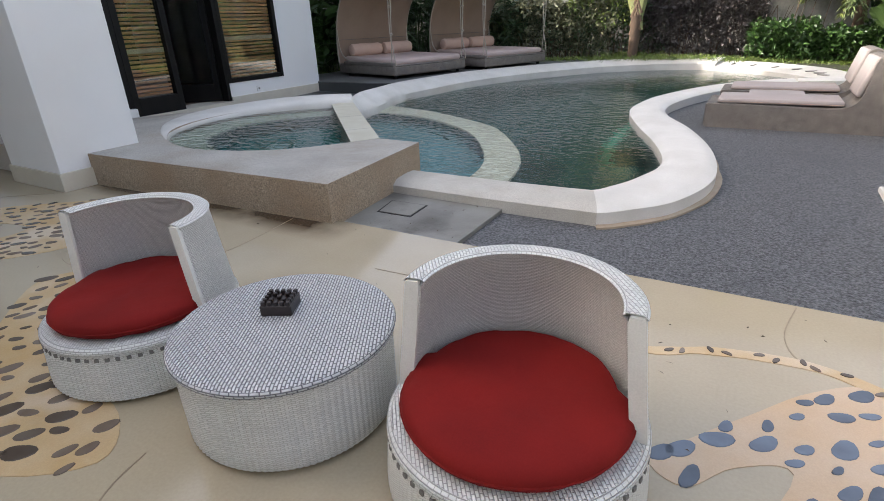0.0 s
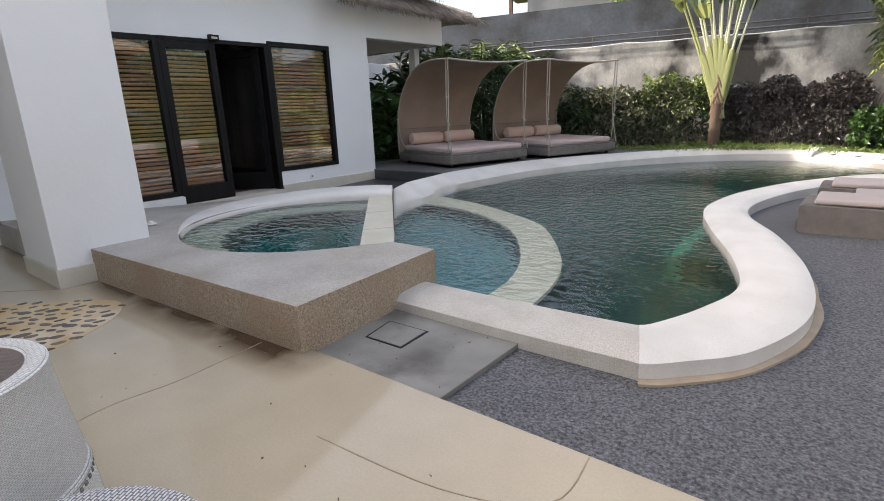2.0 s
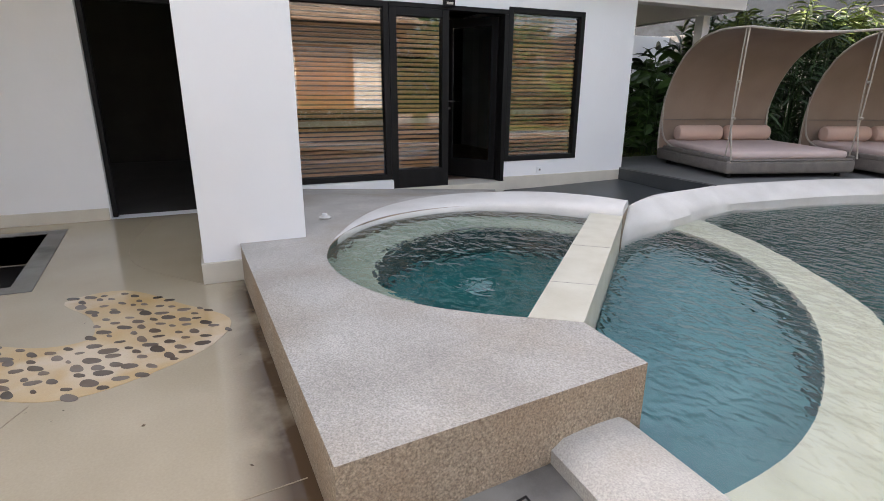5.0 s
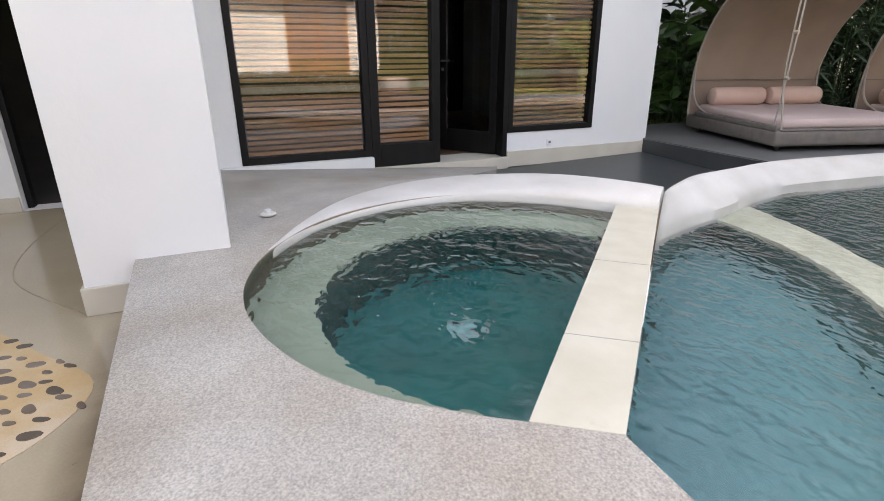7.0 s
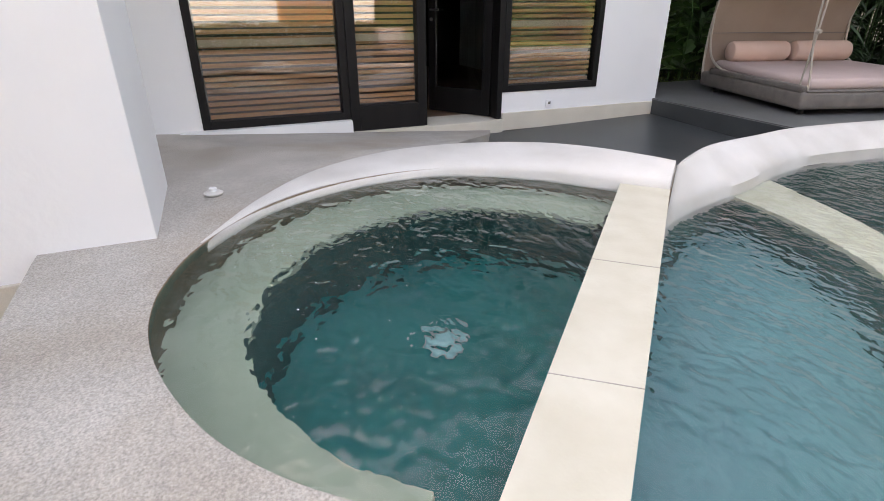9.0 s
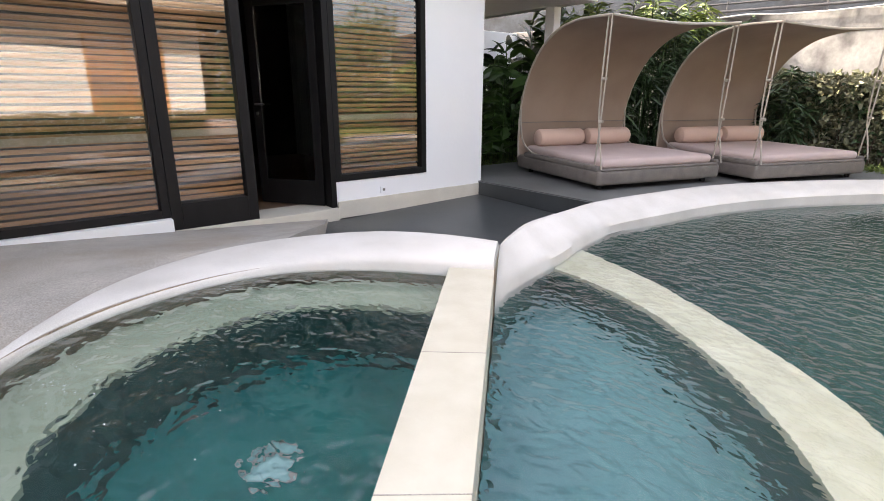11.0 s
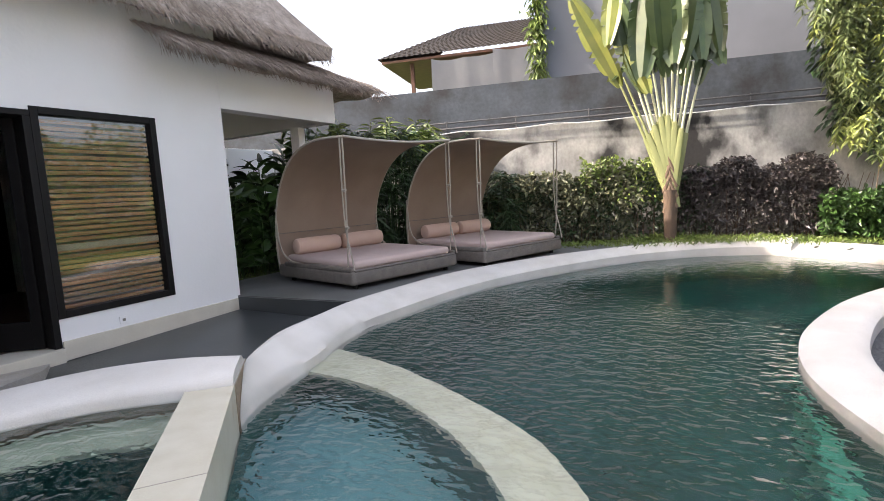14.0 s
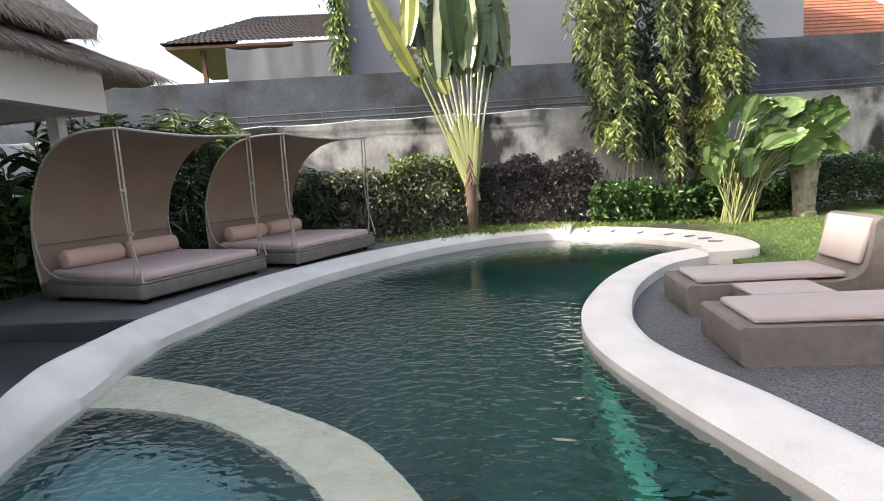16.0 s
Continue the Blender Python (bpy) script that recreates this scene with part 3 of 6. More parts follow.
structure("baseboard", box_bm(-5.765, -4.86, 2.512, 2.80, 0.0, 0.16, 0.006), M_PLINTH, "beige skirting round the column", "skirting")
structure("patio_ceiling", slab_bm([(-7.488, -4.6), (2.6, -4.6), (2.6, -0.6), (-4.7, -0.6), (-4.7, 3.3), (-7.488, 3.3)], 3.5, 3.25), M_PLASTER, "white patio ceiling", "ceiling")
structure("ceiling_soffit", slab_bm([(-7.488, -4.6), (2.6, -4.6), (2.6, -0.6), (-4.7, -0.6), (-4.7, 3.3), (-7.488, 3.3)], 3.252, 3.251), M_PLASTER, "white patio soffit", "ceiling")
structure("beam", box_bm(-7.72, -7.49, 8.703, 11.0, 2.67, 3.4, 0.005), M_PLASTER, "white porch beam under the thatch", "beam")
structure("beam", box_bm(-12.0, -7.724, 10.80, 11.0, 2.67, 3.15, 0.005), M_PLASTER, "white porch end beam", "beam")
structure("post", box_bm(-8.34, -8.16, 10.82, 10.98, 0.19, 2.67, 0.005), M_PLASTER, "white porch post", "post")
structure("garden_wall", box_bm(-11.8, -11.6, 8.75, 16.5, 0.0, 2.72, 0.01), M_PLASTER, "white garden wall behind the planting", "wall")


def hip_roof_bm(x0, x1, y0, y1, z, rise, over_bottom=0.3, seed=1):
    """Thatched hip roof with a thick ragged lower edge."""
    bm = bmesh.new()
    rnd = random.Random(seed)
    rings = []
    N = 60
    half = min(x1 - x0, y1 - y0) / 2
    for lev in range(11):
        f = lev / 10
        ins = 0 if lev == 0 else half * 0.98 * max(0, (lev - 1) / 9)
        zz = z if lev == 0 else z + over_bottom * 0.75 + rise * (lev - 1) / 9
        a, b, c, d = x0 + ins, x1 - ins, y0 + ins, y1 - ins
        pts = []
        for k in range(N):
            u = 4 * k / N
            s, w = int(u), u - int(u)
            px, py = ((a + (b - a) * w, c), (b, c + (d - c) * w), (b - (b - a) * w, d), (a, d - (d - c) * w))[s]
            j = 0.05 if lev < 10 else 0
            pts.append((px + rnd.uniform(-j, j), py + rnd.uniform(-j, j), zz + rnd.uniform(-j, j) * 0.6))
        rings.append(pts)
    rings.insert(0, [(p[0] + (0.3 if p[0] < (x0 + x1) / 2 else -0.3), p[1] + (0.3 if p[1] < (y0 + y1) / 2 else -0.3), z + 0.06) for p in rings[0]])
    return sweep_bm(rings)


structure("roof_main", hip_roof_bm(-13.6, -7.18, -7, 10.65, 3.60, 4.2, 0.22, 3), M_THATCH, "grey-brown thatched main roof", "roof")
porch = hip_roof_bm(-12.5, -7.40, 5.6, 12.05, 3.24, 1.2, 0.22, 4)
bmesh.ops.bisect_plane(porch, geom=porch.verts[:] + porch.edges[:] + porch.faces[:], plane_co=(0, 8.705, 0), plane_no=(0, -1, 0), clear_outer=True)
structure("roof_porch", porch, M_THATCH, "grey-brown thatched porch roof", "roof")

# boundary wall, the walls and buildings behind it
def turned(ob, x, y, deg):
    ob.matrix_world = pose(x, y, 0, 0, 0, deg)
    return ob


BACK = 15.0
turned(structure("boundary_wall", box_bm(-14, 16, 0, 0.25, -0.2, 2.75, 0.02), M_STAINED, "stained grey cement boundary wall", "wall"), -2.6, 16.0, BACK)
turned(structure("upper_wall", wall_bm("y", 0.9, 0.3, -16, 16, -0.2, 4.17, [(-16, 5.6, 3.85, 4.17)]), M_BLUEWALL, "blue-grey weathered wall behind the boundary", "wall"), -2.6, 16.0, BACK)
turned(structure("neighbour_building", box_bm(-2.83, 10.08, 2.2, 9.0, -0.2, 9.5), M_GREYBLD, "tall light grey rendered neighbour building", "building"), -2.6, 16.0, BACK)

# the white house across the yard, seen in the glazing
structure("wall_opposite", wall_bm("x", 6.82, 0.22, 0.5, 9.1, -0.2, 3.7, [(5.85, 8.0, 0.66, 3.05)]), M_PLASTER, "white wall of the house opposite", "wall")
# out-of-view roof; its deep overhang is added to shade the mirrored wall
structure("roof_opposite", hip_roof_bm(4.9, 12, -1.5, 10.2, 3.7, 2.0, 0.2, 6), M_THATCH, "thatched roof opposite, overhang extended to shade its wall", "roof")
structure("white_step", box_bm(1.1, 1.95, 4.75, 5.35, -0.2, -0.02, 0.01), M_COPING, "flat white stepping slab in the gravel", "step")

# tan cement footing along the outside of the coping
foot = []
for q in spline(NEAR, 8)[22:72]:
    a, b = Vector((q[0], q[1], 0)), Vector((q[2], q[3], 0))
    d = (b - a).normalized()
    foot.append((b - d * 0.03, b + d * (0.055 + 0.02 * noise.noise(b * 3))))
M_FOOT = mat("tan_cement_footing", (0.42, 0.34, 0.25), (0.32, 0.25, 0.18), 6, 0.8, 0.3, 60, grain=0.1)
structure("coping_footing", slab_bm([(p[0].x, p[0].y) for p in foot] + [(p[1].x, p[1].y) for p in foot[::-1]], -0.045, -0.1), M_FOOT, "tan cement footing along the pool coping", "footing")
# sunken square planter in the patio
structure("planter_floor", box_bm(-7.2, -5.2, 0.0, 1.3, -0.5, -0.29), M_BLACK, "dark bottom of the sunken planter", "planter")
rimw = [[(-7.14, -0.04), (-5.18, -0.04), (-5.18, 1.40), (-7.14, 1.24)], [(-7.0, 0.1), (-5.33, 0.1), (-5.33, 1.24), (-7.0, 1.1)]]
structure("planter_rim", slab_bm(rimw[0], 0.006, -0.28, [rimw[1]]), M_SLAB, "grey cement rim of the sunken planter", "planter")

# ---- things: glazing of the house ----
def slat_blind(parent, y0, y1, z0, z1, x, n, material):
    """Timber slats across a pane, one object each, and the pale rail where the upper blind ends."""
    half = (z1 - z0) / n * 0.33
    bm = bmesh.new()
    vs = [bm.verts.new(c) for c in ((0.012, y0, -half), (0.012, y1, -half), (0.016, y1, 0), (0.016, y0, 0), (0.010, y0, half), (0.010, y1, half), (-0.008, y1, half), (-0.008, y0, half), (-0.008, y1, -half), (-0.008, y0, -half))]
    for f in ((0, 1, 2, 3), (3, 2, 5, 4), (4, 5, 6, 7), (7, 6, 8, 9), (9, 8, 1, 0), (0, 3, 4, 7, 9), (1, 8, 6, 5, 2)):
        bm.faces.new([vs[i] for i in f])
    me = mesh_of("slat", bm, material)
    rnd = random.Random(int(y0 * 100))
    for i in range(n):
        ob = new("slat", me)
        ob.parent = parent
        ob.matrix_basis = pose(x, rnd.uniform(-0.002, 0.002), z0 + (i + 0.5) * (z1 - z0) / n + rnd.uniform(-0.0015, 0.0015), rnd.uniform(-0.06, 0.06))


def glazed(name, y0, y1, z0, z1, fr, n, rail_z, label, bottom=None, cat="window"):
    """A black-framed pane with a slatted timber blind behind it."""
    w = tagged(new(name), label, cat, kind="structure")
    b = bottom or fr
    x0, x1 = WALL_X - 0.13, WALL_X + 0.012
    for nm, box in (("frame_stile", (y0, y0 + fr, z0, z1)), ("frame_stile", (y1 - fr, y1, z0, z1)), ("frame_rail", (y0 + fr, y1 - fr, z1 - fr, z1)), ("frame_rail", (y0 + fr, y1 - fr, z0, z0 + b))):
        part(nm, box_bm(x0, x1, *box, 0.004), M_BLACK, w)
    pane = part("pane", box_bm(WALL_X - 0.045, WALL_X - 0.039, y0 + fr, y1 - fr, z0 + b, z1 - fr), M_GLASS, w)
    pane.visible_shadow = False
    slat_blind(w, y0 + fr + 0.012, y1 - fr - 0.012, z0 + b, z1 - fr - 0.03, WALL_X - 0.085, n, M_SLAT)
    part("blind_rail", box_bm(WALL_X - 0.085, WALL_X - 0.06, y0 + fr + 0.01, y1 - fr - 0.01, rail_z - 0.032, rail_z + 0.03, 0.006), M_RAIL, w)
    return w


glazed("window_1", 3.47, 4.828, 0.252, 2.415, 0.07, 36, 0.98, "wide black-framed window with a brown slatted blind")
glazed("window_2", 6.522, 7.768, 0.412, 2.458, 0.07, 34, 1.10, "black-framed window with a brown slatted blind")
glazed("door_1", 4.832, 5.64, 0.10, 2.36, 0.095, 33, 1.0, "closed black glazed door with a brown slatted blind", 0.27, "door")
lintel = structure("door_frame", box_bm(WALL_X - 0.14, WALL_X + 0.014, 4.832, 6.518, 2.362, 2.418, 0.004), M_BLACK, "black timber door head", "door frame")
structure("door_jamb", box_bm(WALL_X - 0.14, WALL_X + 0.014, 6.455, 6.519, 0.13, 2.36, 0.004), M_BLACK, "black timber door jamb", "door frame")

door2 = tagged(new("door_2"), "black glazed door standing open into the room", "door", kind="structure")
door2.matrix_world = pose(WALL_X - 0.14, 6.45, 0.135, 0, 0, 180 + 34)
for nm, bx in (("frame_stile", (0, 0.1, 0, 2.22)), ("frame_stile", (0.72, 0.82, 0, 2.22)), ("frame_rail", (0.1, 0.72, 2.1, 2.22)), ("frame_rail", (0.1, 0.72, 0, 0.28))):
    part(nm, box_bm(bx[0], bx[1], -0.02, 0.02, bx[2], bx[3], 0.004), M_BLACK, door2)
part("pane", box_bm(0.1, 0.72, -0.003, 0.003, 0.28, 2.1), M_GLASS, door2)
h = part("door_handle", tube_bm([(0.77, 0.02, 1.1), (0.77, 0.06, 1.1), (0.65, 0.06, 1.1)], 0.01), M_METAL, door2)
part("door_lock", tube_bm([(0.77, 0.02, 1.0), (0.77, 0.035, 1.0)], 0.018, 12), M_METAL, door2)

structure("door_sill", box_bm(-7.9, -7.43, 4.834, 6.518, -0.05, 0.128, 0.008), M_PLINTH, "beige stone door sill", "door sill")
structure("window_sill", box_bm(-7.488, -7.40, 3.275, 4.828, 0.0, 0.25, 0.006), M_PLASTER, "white plinth under the wide window", "plinth")
structure("trim", box_bm(-7.488, -7.462, 6.525, 8.70, 0.0, 0.19, 0.004), M_PLINTH, "grey-beige skirting along the wall", "skirting")
structure("trim", box_bm(-7.488, -7.462, -6, 1.57, 0.0, 0.13, 0.004), M_PLINTH, "grey-beige skirting along the patio wall", "skirting")
door3 = tagged(new("door_3"), "dark open doorway with a black timber frame", "door", kind="structure")
for nm, bx in (("frame_stile", (1.582, 1.63, 0, 2.298)), ("frame_stile", (2.52, 2.568, 0, 2.298)), ("frame_rail", (1.63, 2.52, 2.25, 2.298))):
    part(nm, box_bm(WALL_X - 0.2, WALL_X - 0.1, bx[0], bx[1], bx[2], bx[3], 0.003), M_BLACK, door3)

box_lamp = empty("door_sensor", pose(-7.47, 5.62, 2.43), "small black box with a lens above the door", "sensor")
part("case", box_bm(-0.01, 0.05, -0.075, 0.075, -0.035, 0.045, 0.006), M_BLACK, box_lamp)
part("lens", box_bm(0.051, 0.056, -0.045, 0.045, -0.012, 0.016, 0.002), M_PLINTH, box_lamp, "pale grey lens")
socket = empty("wall_socket", pose(-7.488, 7.13, 0.265), "small white wall socket near the floor", "socket")
part("plate", box_bm(0, 0.012, -0.04, 0.04, -0.04, 0.04, 0.004), M_PLASTER, socket)
part("insert", box_bm(0.0125, 0.015, -0.012, 0.02, -0.014, 0.014), M_SLAB, socket)

opp = tagged(new("window_3"), "brown louvred window in the opposite house", "window", kind="structure")
for nm, bx in (("frame_stile", (5.85, 5.93, 0.66, 3.05)), ("frame_stile", (7.92, 8.0, 0.66, 3.05)), ("frame_rail", (5.93, 7.92, 2.97, 3.05)), ("frame_rail", (5.93, 7.92, 0.66, 0.74)), ("frame_stile", (6.88, 6.96, 0.74, 2.97))):
    part(nm, box_bm(6.62, 6.72, *bx, 0.004), M_SLAT, opp)
for i in range(30):
    part("louvre", box_bm(6.64, 6.70, 5.93, 7.92, 0.76 + i * 0.0735, 0.80 + i * 0.0735), M_SLAT, opp)
structure("window_sill", box_bm(6.5, 6.598, 5.7, 8.15, 0.56, 0.65, 0.01), M_PLASTER, "white sill of the opposite window", "sill")

# ---- woven wicker ----
def weave_material(name, light, dark, bw, bh, gap=0.2):
    """Woven strands: staggered short strands over dark gaps, on UVs in metres."""
    m = bpy.data.materials.new(name)
    m.use_nodes = True
    n, l = m.node_tree.nodes, m.node_tree.links
    b = n["Principled BSDF"]
    b.inputs["Roughness"].default_value = 0.45
    uv = n.new("ShaderNodeUVMap")
    br = n.new("ShaderNodeTexBrick")
    br.inputs["Scale"].default_value = 1.0
    br.inputs["Brick Width"].default_value, br.inputs["Row Height"].default_value = bw, bh
    br.inputs["Mortar Size"].default_value, br.inputs["Mortar Smooth"].default_value = bh * gap, 1.0
    br.inputs["Color1"].default_value = (*light, 1)
    br.inputs["Color2"].default_value = (*[c * 0.86 for c in light], 1)
    br.inputs["Mortar"].default_value = (*dark, 1)
    l.new(uv.outputs[0], br.inputs[0])
    l.new(br.outputs[0], b.inputs["Base Color"])
    bt = n.new("ShaderNodeBump")
    bt.inputs["Strength"].default_value, bt.inputs["Distance"].default_value, bt.invert = 0.9, 0.004, True
    l.new(br.outputs[1], bt.inputs["Height"])
    l.new(bt.outputs[0], b.inputs["Normal"])
    return m


M_WEAVE = weave_material("white_wicker_weave", (0.76, 0.75, 0.71), (0.46, 0.45, 0.42), 0.012, 0.0062)
M_WEAVE_TOP = weave_material("grey_white_wicker_top", (0.68, 0.68, 0.69), (0.10, 0.10, 0.11), 0.024, 0.0105, 0.3)
RIBS = 104
M_WEAVE_SIDE = weave_material("white_wicker_upright_weave", (0.88, 0.87, 0.83), (0.50, 0.48, 0.43), 2 * math.pi * 0.31 / RIBS, 0.0085)
M_WEAVE_RIM = weave_material("white_wicker_rim_weave", (0.80, 0.795, 0.77), (0.42, 0.41, 0.39), 0.018, 0.0085)


def uv_cyl(ob, top=False):
    """UVs in metres: round the axis and up, or flat for tops."""
    me = ob.data
    lay = me.uv_layers.new(name="UVMap")
    for p in me.polygons:
        flat = abs(p.normal.z) > 0.8
        ca = math.atan2(p.center.y, p.center.x)
        for li in p.loop_indices:
            c = me.vertices[me.loops[li].vertex_index].co
            if flat:
                lay.data[li].uv = (c.y * 0.86 - c.x * 0.5, c.x * 0.86 + c.y * 0.5)
            else:
                a = math.atan2(c.y, c.x)
                a += 2 * math.pi * round((ca - a) / (2 * math.pi))
                lay.data[li].uv = (a * 0.31, c.z)
    return ob


def tub_chair(m):
    ch = empty("tub_chair", m, "white wicker tub chair with a curved back", "chair", "wicker set on the patio")
    prof = [(0.02, 0.015), (0.312, 0.015), (0.322, 0.025), (0.322, 0.06), (0.319, 0.11), (0.316, 0.16), (0.313, 0.20), (0.311, 0.235)]
    uv_cyl(part("seat_base", lathe_bm(prof, RIBS * 4, ribs=RIBS, depth=0.0022), M_WEAVE_SIDE, ch, smooth=True))
    rim = [(0.311, 0.234), (0.316, 0.245), (0.314, 0.262), (0.302, 0.274), (0.278, 0.276), (0.02, 0.252)]
    uv_cyl(part("seat_rim", lathe_bm(rim, 60), M_WEAVE_RIM, ch, "coarsely woven white rim", smooth=True))
    # curved back: closed cross-section turned through half a circle, with a broad flat rim on top
    sec = [(0.270, 0.255), (0.252, 0.45), (0.236, 0.668), (0.231, 0.676), (0.231, 0.690), (0.240, 0.699), (0.262, 0.699), (0.271, 0.690), (0.271, 0.676), (0.287, 0.48), (0.308, 0.262), (0.29, 0.255), (0.270, 0.255)]
    bm = lathe_bm(sec, 60, -3, 183)
    bm.verts.ensure_lookup_table()
    k = len(sec)
    n = len(bm.verts)
    bmesh.ops.contextual_create(bm, geom=bm.verts[0:k - 1])
    bm.verts.ensure_lookup_table()
    bmesh.ops.contextual_create(bm, geom=bm.verts[n - k:n - 1])
    uv_cyl(part("backrest", bm, M_WEAVE, ch, smooth=True))
    ring = [(0.249 + 0.026 * math.cos(radians(q)), 0.690 + 0.014 * math.sin(radians(q))) for q in range(0, 361, 45)]
    uv_cyl(part("top_rim", lathe_bm(ring, 60, -4, 184), M_WEAVE_RIM, ch, "coarsely woven white rim", smooth=True))
    # flat edge bands down both ends of the back
    for a in (-3.6, 183.6):
        c, s = math.cos(radians(a)), math.sin(radians(a))
        secs = []
        for z, ri, ro in ((0.26, 0.270, 0.308), (0.48, 0.250, 0.288), (0.675, 0.236, 0.272), (0.692, 0.238, 0.268)):
            secs.append([(r * c - w * s, r * s + w * c, z) for r, w in ((ri, -0.006), (ro, -0.006), (ro, 0.006), (ri, 0.006))])
        part("edge_band", sweep_bm(secs), M_WICKER, ch)
    # open gaps of the weave under the rim
    bm = bmesh.new()
    for i in range(64):
        a = 2 * math.pi * i / 64
        c, s = math.cos(a), math.sin(a)
        q = [(0.3165, -0.006, 0.216), (0.3165, 0.006, 0.216), (0.3155, 0.006, 0.230), (0.3155, -0.006, 0.230)]
        secs = [[((r + d) * c - w * s, (r + d) * s + w * c, z) for r, w, z in q] for d in (-0.006, 0.0)]
        sweep_bm(secs, bm=bm)
    tagged(part("open_weave", bm, M_WICKER_GAP, ch, "dark gaps in the weave under the rim"), kind="stuff")
    for i in range(4):
        a = radians(45 + 90 * i)
        part("foot", tube_bm([(0.2 * math.cos(a), 0.2 * math.sin(a), 0.0), (0.2 * math.cos(a), 0.2 * math.sin(a), 0.02)], 0.014, 8), M_BLACK, ch)
    return ch


def cushion(m):
    rnd = random.Random(5)
    prof = [(0.001, 0.375), (0.24, 0.374), (0.262, 0.380), (0.276, 0.395), (0.279, 0.415), (0.273, 0.437), (0.257, 0.452), (0.235, 0.461), (0.20, 0.467), (0.16, 0.470), (0.12, 0.472), (0.06, 0.473), (0.001, 0.474)]
    bm = lathe_bm(prof, 72)
    for v in bm.verts:
        r = math.hypot(v.co.x, v.co.y)
        if v.co.y > 0.06:
            f = min(1.0, 0.238 / max(r, 0.238))
            v.co.x, v.co.y = v.co.x * f, v.co.y * f
        v.co.z += 0.010 * noise.noise(Vector((v.co.x * 9, v.co.y * 9, 1))) + 0.005 * noise.noise(Vector((v.co.x * 22 + v.co.y * 9, v.co.y * 11, 3))) - 0.012 * max(0.0, 1 - r / 0.2)
    bmesh.ops.remove_doubles(bm, verts=bm.verts, dist=0.0012)
    ob = part("seat_cushion", bm, M_RED, None, smooth=True)
    ob.matrix_world = m
    tagged(ob, "round red fabric cushion on a wicker chair", "cushion", "wicker set on the patio")
    seam = part("piping", tube_bm([((0.278 if math.sin(radians(a)) < 0.2 else 0.237) * math.cos(radians(a)), (0.278 if math.sin(radians(a)) < 0.2 else 0.237) * math.sin(radians(a)), 0.413) for a in range(0, 360, 9)], 0.004, 6, closed=True), M_RED, ob)
    return ob


SQUAT = Matrix.Diagonal((1.165, 1.165, 0.86, 1))      # the set is low and broad
for x, y, a in ((-0.28, 1.50, 6.9), (-1.88, 1.40, 8.7)):
    tub_chair(pose(x, y, 0, 0, 0, a) @ SQUAT)
    cushion(pose(x, y, -0.084, 0, 0, a) @ SQUAT)

table = empty("coffee_table", pose(-1.089, 1.426, 0) @ Matrix.Diagonal((1.0, 1.0, 0.85, 1)), "low round white wicker coffee table", "table", "wicker set on the patio")
uv_cyl(part("drum", lathe_bm([(0.02, 0.02), (0.348, 0.02), (0.357, 0.035), (0.357, 0.11), (0.358, 0.19), (0.358, 0.28), (0.359, 0.352), (0.02, 0.352)], RIBS * 4, ribs=RIBS, depth=0.0024), M_WEAVE_SIDE, table, smooth=True))
uv_cyl(part("tabletop", lathe_bm([(0.001, 0.353), (0.362, 0.353), (0.373, 0.362), (0.376, 0.376), (0.369, 0.389), (0.352, 0.394), (0.001, 0.394)], 60), M_WEAVE_TOP, table, "grey-white woven tabletop", smooth=True))
for i in range(4):
    a = radians(45 + 90 * i)
    part("foot", tube_bm([(0.23 * math.cos(a), 0.23 * math.sin(a), 0.0), (0.23 * math.cos(a), 0.23 * math.sin(a), 0.025)], 0.014, 8), M_BLACK, table)

ash = empty("ashtray", pose(-1.163, 1.484, 0.335, 0, 0, 28), "dark brown square ashtray with a grid top on the table", "ashtray")
part("bowl", box_bm(-0.055, 0.055, -0.055, 0.055, 0, 0.038, 0.004), M_ASH, ash)
stud = mesh_of("stud", box_bm(-0.007, 0.007, -0.007, 0.007, 0.038, 0.052, 0.0015, None, 1), M_ASH)
for i in range(5):
    for j in range(5):
        if (i + j) % 2 == 0 or i in (0, 4) or j in (0, 4):
            ob = new("stud", stud)
            ob.parent = ash
            ob.matrix_basis = pose(-0.044 + 0.022 * i, -0.044 + 0.022 * j, 0)

# ---- day beds ----
BW, BD = 1.98, 1.95
def bed_profile(n=22):
    pts = [(BD - 0.03, 0.10), (BD + 0.0, 0.25), (BD + 0.02, 0.42), (BD + 0.01, 0.75), (BD - 0.05, 1.05), (BD - 0.2, 1.38), (BD - 0.48, 1.70), (BD - 0.85, 1.91), (BD - 1.25, 1.99), (BD - 1.62, 1.99), (0.0, 1.97)]
    return [(p[0], p[1]) for p in spline(pts, 4)]


